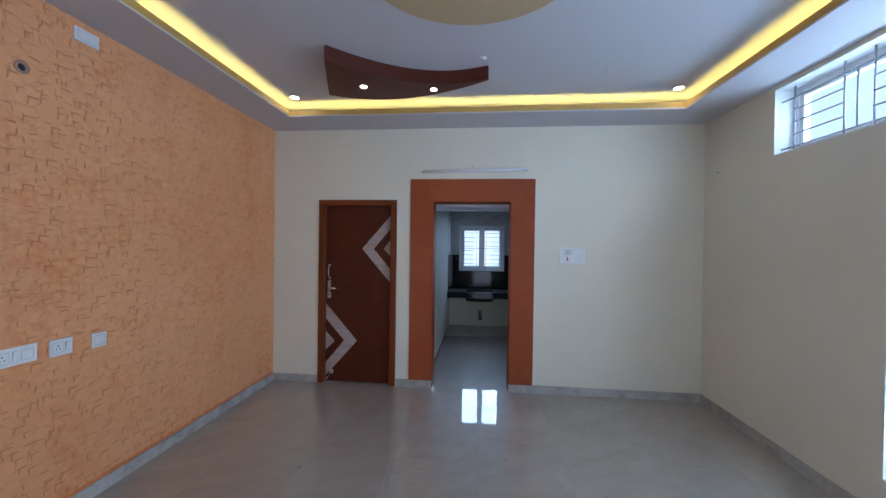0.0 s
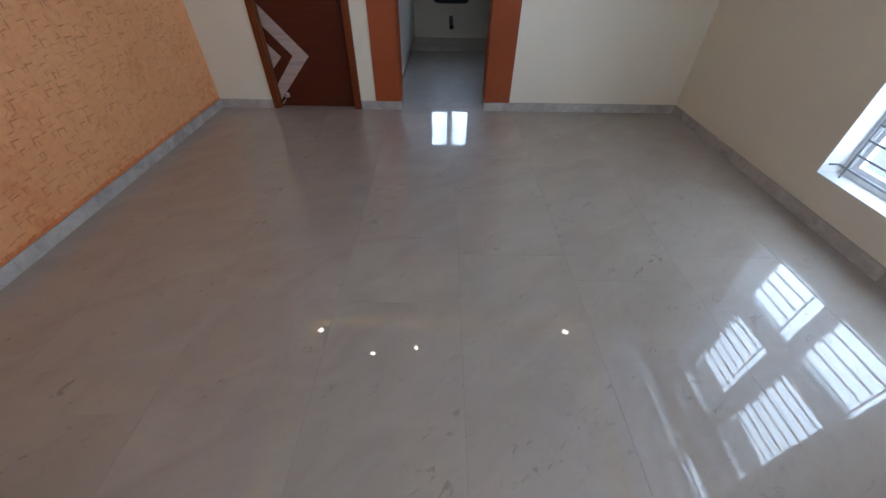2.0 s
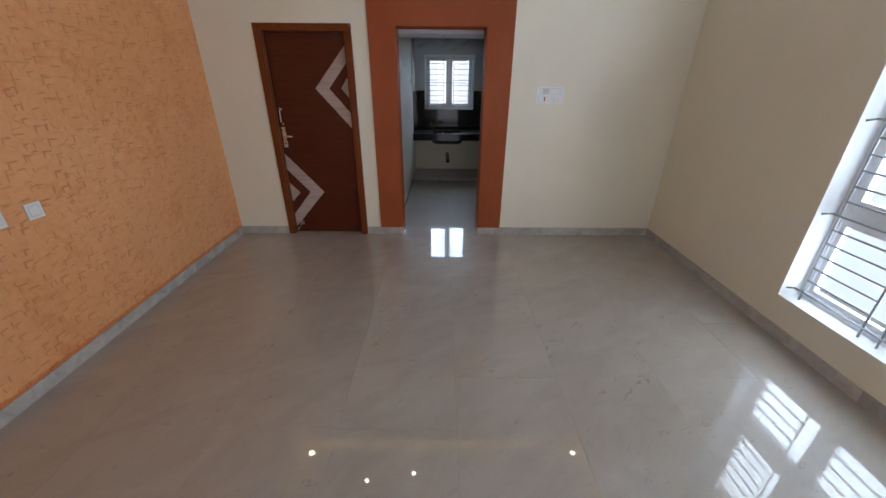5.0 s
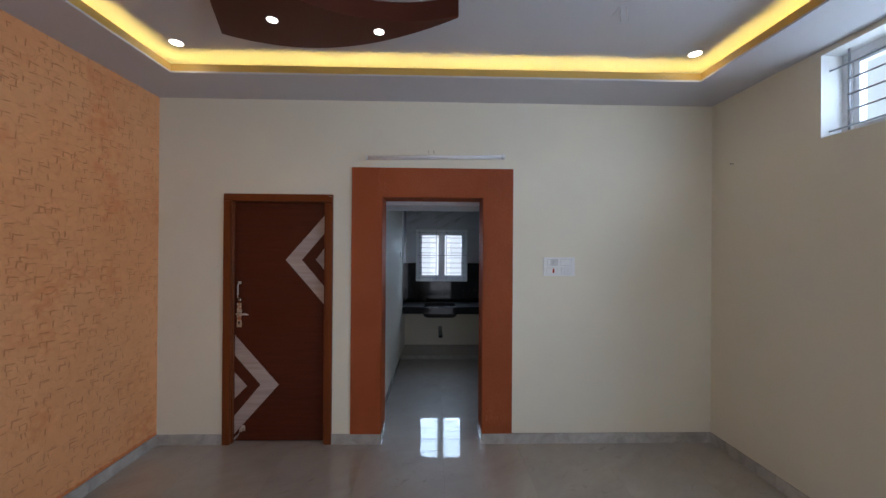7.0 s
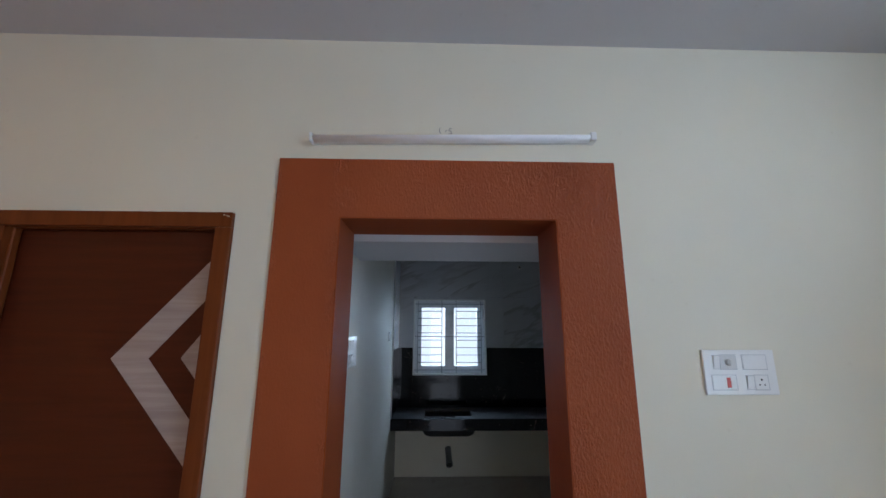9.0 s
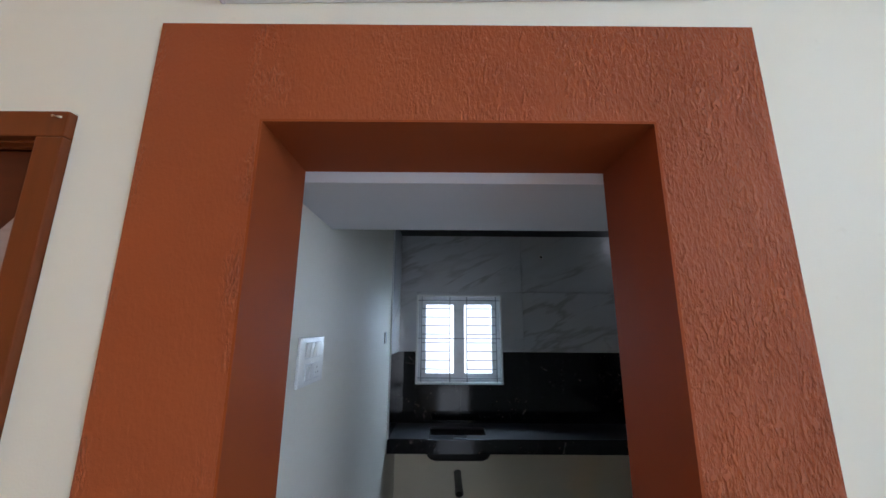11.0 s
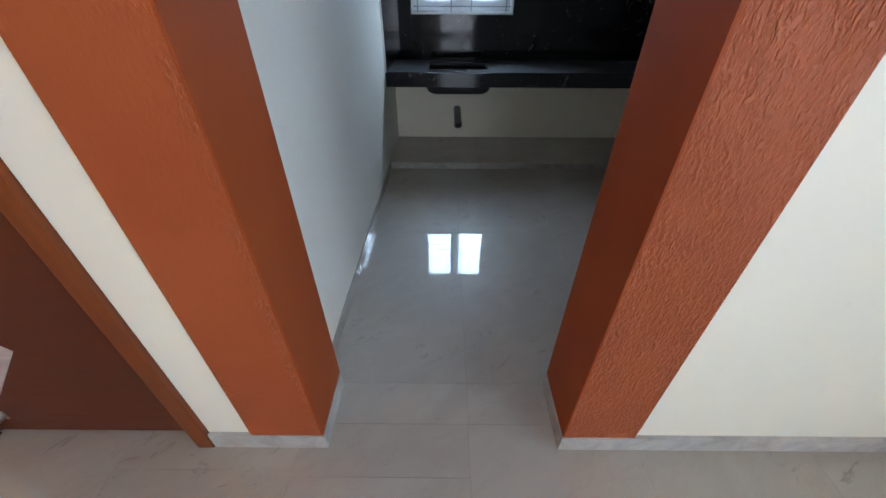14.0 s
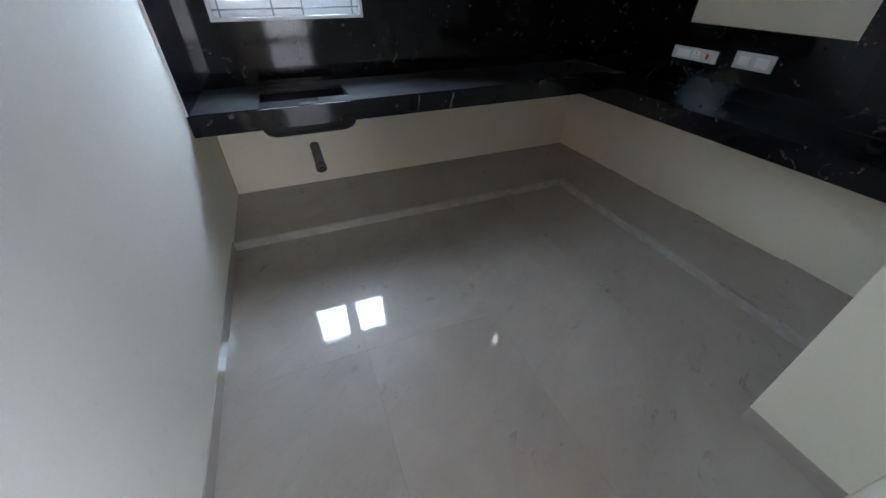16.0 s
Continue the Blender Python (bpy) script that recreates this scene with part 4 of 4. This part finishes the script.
# Unlit bulb; the globe glows only to show as a reflection in the floor.
part("globe", bm, glow("bulb_reflection_glow", (1.0, 0.97, 0.92), 1.3), bulb, "frosted globe with a glow added for its floor reflection", True)

hole = thing("vent_pipe_end", "small open pipe end in the veined wall tiles", "pipe end")
part("collar", placed(rod(bmesh.new(), (0, 0.0005, 0), (0, 0.012, 0), 0.026, 20, 0.021), ky(1.319, 2.377)), M_PLATE, hole, "off-white collar", True)
part("opening", placed(rod(bmesh.new(), (0, 0.0100, 0), (0, 0.0135, 0), 0.013, 16), ky(1.319, 2.377)), M_DARK, hole, "dark opening")

wires = thing("ceiling_wire", "two short cut grey wires hanging from the white ceiling", "wire")
part("strand", rod(bmesh.new(), (1.388, 3.44, ZI + 0.01), (1.386, 3.43, ZI - 0.10), 0.0024, 8), M_GREYPLATE, wires, "", True)
part("strand", rod(bmesh.new(), (1.424, 3.44, ZI + 0.01), (1.427, 3.43, ZI - 0.105), 0.0024, 8), M_GREYPLATE, wires, "", True)
cover = thing("hole_cover", "small round white plastic cover on the ceiling", "hole cover")
part("disc", rod(bmesh.new(), (0.415, 3.28, ZI + 0.004), (0.415, 3.28, ZI - 0.004), 0.028, 24), M_PLATE, cover, "", True)
part("rim", rod(bmesh.new(), (0.415, 3.28, ZI + 0.004), (0.415, 3.28, ZI - 0.002), 0.034, 24), M_PLATE, cover, "", True)

nail = thing("wall_nail", "small dark steel nail driven into the cream wall", "nail")
part("shank", rod(bmesh.new(), (XE + 0.02, 4.27, 2.342), (XE - 0.022, 4.27, 2.346), 0.0025, 10), M_PVC, nail)
part("head", rod(bmesh.new(), (XE - 0.0215, 4.27, 2.346), (XE - 0.024, 4.27, 2.3462), 0.006, 12), M_PVC, nail, "flat nail head")

CT0, CT1 = 0.658, 0.766        # counter: underside of the apron and top
CY = 7.00                      # front edge of the counter under the window


def east_front(y):
    return 2.285 + (7.00 - y) * 0.052


SX0, SX1, SY0, SY1 = 0.189, 0.681, 7.137, 7.40
counter = tagged(new("counter_top"), "polished black granite kitchen worktop in two runs", "worktop")
xw, xe = kitchen_west(7.2), kitchen_east(KN)
bm = bmesh.new()
xs, yy = (xw, SX0, SX1, xe), (CY + 0.02, SY0, SY1, KN - 0.002)
grid = [[bm.verts.new((x, y, CT1)) for y in yy] for x in xs]
faces = [bm.faces.new((grid[i][k], grid[i + 1][k], grid[i + 1][k + 1], grid[i][k + 1])) for i in range(3) for k in range(3) if (i, k) != (1, 1)]
low = bmesh.ops.extrude_face_region(bm, geom=faces)["geom"]
bmesh.ops.translate(bm, verts=[v for v in low if isinstance(v, bmesh.types.BMVert)], vec=(0, 0, -0.022))
bmesh.ops.recalc_face_normals(bm, faces=bm.faces[:])
part("slab", bm, M_DUSTY, counter, "dusty black granite slab")
part("apron", boxed(xw, east_front(CY) + 0.01, CY, CY + 0.0195, CT0, CT1, 0.002, 2), M_GRANITE, counter, "black granite front edge")
ys = 5.068
bm = bmesh.new()
prism(bm, [(east_front(CY) + 0.020, CY + 0.0195), (east_front(ys) + 0.020, ys), (kitchen_east(ys) - 0.002, ys), (kitchen_east(CY) - 0.002, CY + 0.0195)], CT1 - 0.022, CT1)
part("slab", bm, M_GRANITE, counter, "black granite slab")
bm = bmesh.new()
prism(bm, [(east_front(CY), CY - 0.0005), (east_front(ys), ys), (east_front(ys) + 0.0195, ys), (east_front(CY) + 0.0195, CY - 0.0005)], CT0, CT1)
part("apron", bm, M_GRANITE, counter, "black granite front edge")

sink = thing("kitchen_sink", "black sunken sink bowl set in the granite worktop", "sink")


def rounded_loop(x0, x1, y0, y1, r, z, n=6):
    """Plan outline of a rectangle with round corners."""
    pts = []
    for cx, cy, a0 in ((x1 - r, y1 - r, 0), (x0 + r, y1 - r, 90), (x0 + r, y0 + r, 180), (x1 - r, y0 + r, 270)):
        pts += [(cx + r * math.cos(radians(a0 + 90 * k / n)), cy + r * math.sin(radians(a0 + 90 * k / n)), z) for k in range(n + 1)]
    return pts


bm = bmesh.new()
rings = []
for inset, z in ((0.0, CT1 - 0.0225), (0.0, 0.655), (0.006, 0.634), (0.020, 0.614), (0.045, 0.602), (0.080, 0.598)):
    rings.append([bm.verts.new(p) for p in rounded_loop(SX0 - 0.012 + inset, SX1 + 0.012 - inset, CY + 0.0215 + inset * 0.4, SY1 + 0.012 - inset, 0.035, z)])
for p, q in zip(rings, rings[1:]):
    for k in range(len(p)):
        bm.faces.new((p[k], p[(k + 1) % len(p)], q[(k + 1) % len(p)], q[k]))
bm.faces.new(rings[-1])
bowl = part("bowl", bm, plain("matt_black_quartz", (0.012, 0.012, 0.013), 0.35), sink, "matt black bowl", True)
md = bowl.modifiers.new("wall", 'SOLIDIFY')
md.thickness, md.offset = 0.005, 1.0
bm = rod(bmesh.new(), (0.44, 7.26, 0.610), (0.44, 7.26, 0.616), 0.035, 24)
part("drain", bm, M_CHROME, sink, "steel drain")

pipe = thing("drain_pipe", "short open grey plastic drain pipe under the counter", "pipe")
p0, p1 = Vector((0.446, KN - 0.001, 0.340)), Vector((0.454, 7.342, 0.240))
bm = rod(bmesh.new(), p0, p1, 0.033, 24)
part("tube", bm, M_PVC, pipe, "grey plastic tube", True)
dn = (p1 - p0).normalized()
part("rim", rod(bmesh.new(), p1 - dn * 0.03, p1 + dn * 0.002, 0.037, 24), M_PVC, pipe, "thicker end", True)
part("opening", rod(bmesh.new(), p1 + dn * 0.0022, p1 + dn * 0.003, 0.029, 22), M_DARK, pipe, "dark opening")

# raised plinth under the counters
LZ = 0.055
plinth = tagged(new("plinth"), "low raised tiled plinth along the kitchen walls", "plinth", kind="structure")
LY = 6.900


def plinth_front(y):
    return 2.205 + (6.40 - y) * 0.035


part("core", boxed(kitchen_west(7.0), kitchen_east(KN), LY + 0.012, KN - 0.001, -0.003, LZ - 0.010), M_WHITEGROUT, plinth, "pale cement core")
bm = bmesh.new()
prism(bm, [(plinth_front(LY) + 0.012, LY + 0.011), (plinth_front(ys) + 0.012, ys), (kitchen_east(ys), ys), (kitchen_east(LY), LY + 0.011)], -0.003, LZ - 0.010)
part("core", bm, M_WHITEGROUT, plinth, "pale cement core")
part("front_edge", boxed(kitchen_west(LY), plinth_front(LY) + 0.006, LY, LY + 0.0115, 0.0, LZ - 0.004, 0.003), M_WHITEGROUT, plinth, "rough pale cement edge")
bm = bmesh.new()
prism(bm, [(plinth_front(LY), LY + 0.002), (plinth_front(ys), ys), (plinth_front(ys) + 0.0115, ys), (plinth_front(LY) + 0.0115, LY + 0.002)], 0.0, LZ - 0.004)
part("front_edge", bm, M_WHITEGROUT, plinth, "rough pale cement edge")


# ---- tiles, piece by piece ----
TILE_MESH = {}


def slab_mesh(name, w, d, h, mat, e=0.0004):
    """A thin tile of w x d, its top at z = 0, with eased top edges."""
    key = (name, round(w, 4), round(d, 4), h)
    if key not in TILE_MESH:
        bm = bmesh.new()
        rings = [[(x, y, z) for x, y in ((-w / 2 + o, -d / 2 + o), (w / 2 - o, -d / 2 + o), (w / 2 - o, d / 2 - o), (-w / 2 + o, d / 2 - o))]
                 for o, z in ((0, -h), (0, -e * 0.6), (e, 0))]
        vs = [[bm.verts.new(c) for c in r] for r in rings]
        for a, b in zip(vs, vs[1:]):
            for k in range(4):
                bm.faces.new((a[k], a[(k + 1) % 4], b[(k + 1) % 4], b[k]))
        bm.faces.new(vs[-1])
        bm.faces.new(vs[0][::-1])
        me = bpy.data.meshes.new(name)
        bmesh.ops.recalc_face_normals(bm, faces=bm.faces[:])
        bm.to_mesh(me)
        bm.free()
        me.materials.append(mat)
        TILE_MESH[key] = me
    return TILE_MESH[key]


def lay(parent, mat, m, w, d, h, name="tile"):
    ob = new(name, slab_mesh(mat.name, w, d, h, mat))
    ob.parent = parent
    ob.matrix_basis = m
    return ob


def floor_rect(x0, x1, y0, y1, z=0.0, parent=None, h=0.0035, g=0.0007):
    lay(parent or floor, M_TILE, pose((x0 + x1) / 2, (y0 + y1) / 2, z), x1 - x0 - g, y1 - y0 - g, h)


cols = [XW, -1.458, -0.831, -0.204, 0.423, 1.050, 1.677, 2.304, XE]
for i in range(len(cols) - 1):
    first_y = {3: 1.88, 2: 1.90, 1: 1.30, 5: 2.05, 7: 1.55}.get(i, 2.25)
    ysj = [YS, 0.997] + [first_y + 1.254 * k for k in range(4) if first_y + 1.254 * k < 4.5] + [4.578]
    for a, b in zip(ysj, ysj[1:]):
        if b - a > 0.05:
            floor_rect(cols[i], cols[i + 1], a, b)
kc = [-0.204, 0.427, 1.054, 1.681, 2.308, 3.15]
for a, b in zip(kc, kc[1:]):
    floor_rect(a, b, 4.578, 4.756)
    for c, d in ((4.756, 5.894), (5.894, 7.0)):
        floor_rect(a, b, c, d)
for a, b in zip([kitchen_west(7.1), 0.62, 1.32, 2.02], [0.62, 1.32, 2.02, kitchen_east(7.1)]):
    floor_rect(a, b, LY + 0.006, KN, LZ, plinth, 0.009)
for c, d in ((5.067, 5.6), (5.6, 6.2), (6.2, LY + 0.005)):
    ym = (c + d) / 2
    floor_rect(plinth_front(d) + 0.018, kitchen_east(d), c, d, LZ, plinth, 0.009)


def skirting(name, parent, a, b, height, label="", thick=0.010, length=0.62, out=None, mat=None):
    """Skirting tiles along a floor line from a to b; out is the side that faces the room."""
    a, b = Vector((*a, 0)), Vector((*b, 0))
    d = (b - a).normalized()
    n = Vector((out[0], out[1], 0)).normalized()
    total = (b - a).length
    count = max(1, round(total / length))
    step = total / count
    for k in range(count):
        c = a + d * (step * (k + 0.5)) + n * thick
        m = Matrix(((d.x, 0, n.x, c.x), (d.y, 0, n.y, c.y), (0, 1, 0, height / 2), (0, 0, 0, 1)))
        if m.determinant() < 0:
            m = m @ Matrix.Diagonal((-1, 1, 1, 1))
        lay(parent, mat or M_SKIRT, m, step - 0.0012, height, thick - 0.0005)


base = tagged(new("baseboard"), "low grey marble-look skirting tiles along the walls", "skirting", kind="structure")
SK = 0.085
skirting("w", base, (XW, YS), (XW, YN - 0.011), SK, out=(1, 0))
skirting("n", base, (XW, YN), (DX0, YN), SK, out=(0, -1))
skirting("n", base, (DX1, YN), (PX0 + 0.010, YN), SK, thick=0.014, out=(0, -1))
skirting("n", base, (PX1 - 0.010, YN), (XE, YN), SK, thick=0.014, out=(0, -1))
skirting("j", base, (PX0, YN - 0.003), (PX0, YK + 0.002), SK, out=(1, 0))
skirting("j", base, (PX1, YN - 0.003), (PX1, YK + 0.002), SK, out=(-1, 0))
skirting("e", base, (XE, YS), (XE, YN - 0.015), SK, out=(-1, 0))
skirting("s", base, (XW, YS), (XE, YS), SK, out=(0, 1))
skirting("kw", base, (kitchen_west(YK), YK + 0.01), (kitchen_west(LY), LY), 0.075, thick=0.006, out=(1, 0), mat=M_TILE)
skirting("kp", base, (1.690, YK + 0.004), (1.690, 5.065), 0.070, thick=0.004, out=(-1, 0), mat=M_TILE)


def wall_tiles(parent, m, mat, us, zs, holes=(), h=0.009, g=0.0014):
    """Tiles on a wall plane: m maps (along, up, out) to the world; tiles are cut round the hole."""
    for u0, u1 in zip(us, us[1:]):
        for z0, z1 in zip(zs, zs[1:]):
            rects = [(u0, u1, z0, z1)]
            for hole in holes:
                cut_up = []
                for r in rects:
                    if r[0] < hole[1] and r[1] > hole[0] and r[2] < hole[3] and r[3] > hole[2]:
                        a, b = max(r[0], hole[0]), min(r[1], hole[1])
                        c, d = max(r[2], hole[2]), min(r[3], hole[3])
                        cut_up += [q for q in ((r[0], a, r[2], r[3]), (b, r[1], r[2], r[3]), (a, b, r[2], c), (a, b, d, r[3]))
                                   if q[1] - q[0] > 0.006 and q[3] - q[2] > 0.006]
                    else:
                        cut_up.append(r)
                rects = cut_up
            for a, b, c, d in rects:
                cut = len(rects) > 1
                lay(parent, mat, m @ Matrix.Translation(((a + b) / 2, (c + d) / 2, h + 0.0008)), b - a - (0.0003 if cut else g), d - c - (0.0003 if cut else g), h)


mn = Matrix(((1, 0, 0, 0), (0, 0, -1, KN), (0, 1, 0, 0), (0, 0, 0, 1)))
x_e = kitchen_east(KN) - 0.002
nus = [kitchen_west(KN) + 0.013, 0.48, 1.11, 1.74, 2.37, x_e]
wall_tiles(kitchen_north, mn, M_GRANITE, nus, [CT1 + 0.001, 1.422], [KW])
wall_tiles(kitchen_north, mn, M_MARBLE, [nus[0], 1.11, 2.37, x_e], [1.422, 2.01, 2.599], [KW])
d = Vector((0.062, -1.0, 0)).normalized()
nr = Vector((-1.0, -0.062, 0)).normalized()
# (along, up, out): 'along' runs north to south
me_ = Matrix(((d.x, 0, nr.x, kitchen_east(KN)), (d.y, 0, nr.y, KN), (0, 1, 0, 0), (0, 0, 0, 1)))
sc = math.hypot(1, 0.062)
HOLE = ((KN - 6.66) * sc, (KN - 5.845) * sc, 1.115, 1.75)
eus = [0.012, 0.61, 1.21, 1.81, (KN - 5.07) * sc]
wall_tiles(kitchen_east_wall, me_, M_GRANITE, eus, [CT1 + 0.001, 1.422], [HOLE])
wall_tiles(kitchen_east_wall, me_, M_MARBLE, eus, [1.422, 2.01, 2.599], [HOLE])
dw = Vector((0.012, 1.0, 0)).normalized()
nw = Vector((1.0, -0.012, 0)).normalized()
ret = tagged(new("tile_return"), "black and veined white tile return beside the sink", "wall tiles", kind="structure")
mw_ = Matrix(((dw.x, 0, nw.x, kitchen_west(7.00)), (dw.y, 0, nw.y, 7.00), (0, 1, 0, 0), (0, 0, 0, 1)))
wall_tiles(ret, mw_, M_GRANITE, [0.0, KN - 7.00 - 0.003], [CT1 + 0.001, 1.422], (), 0.012)
wall_tiles(ret, mw_, M_MARBLE, [0.0, KN - 7.00 - 0.003], [1.422, 2.01, 2.599], (), 0.012)
part("edge_bead", placed(boxed(-0.004, 0.0, 0.0, 2.599 - CT1, 0.0, 0.014), mw_ @ Matrix.Translation((0, CT1 + 0.001, 0))), M_REVEAL, ret, "pale edge bead")
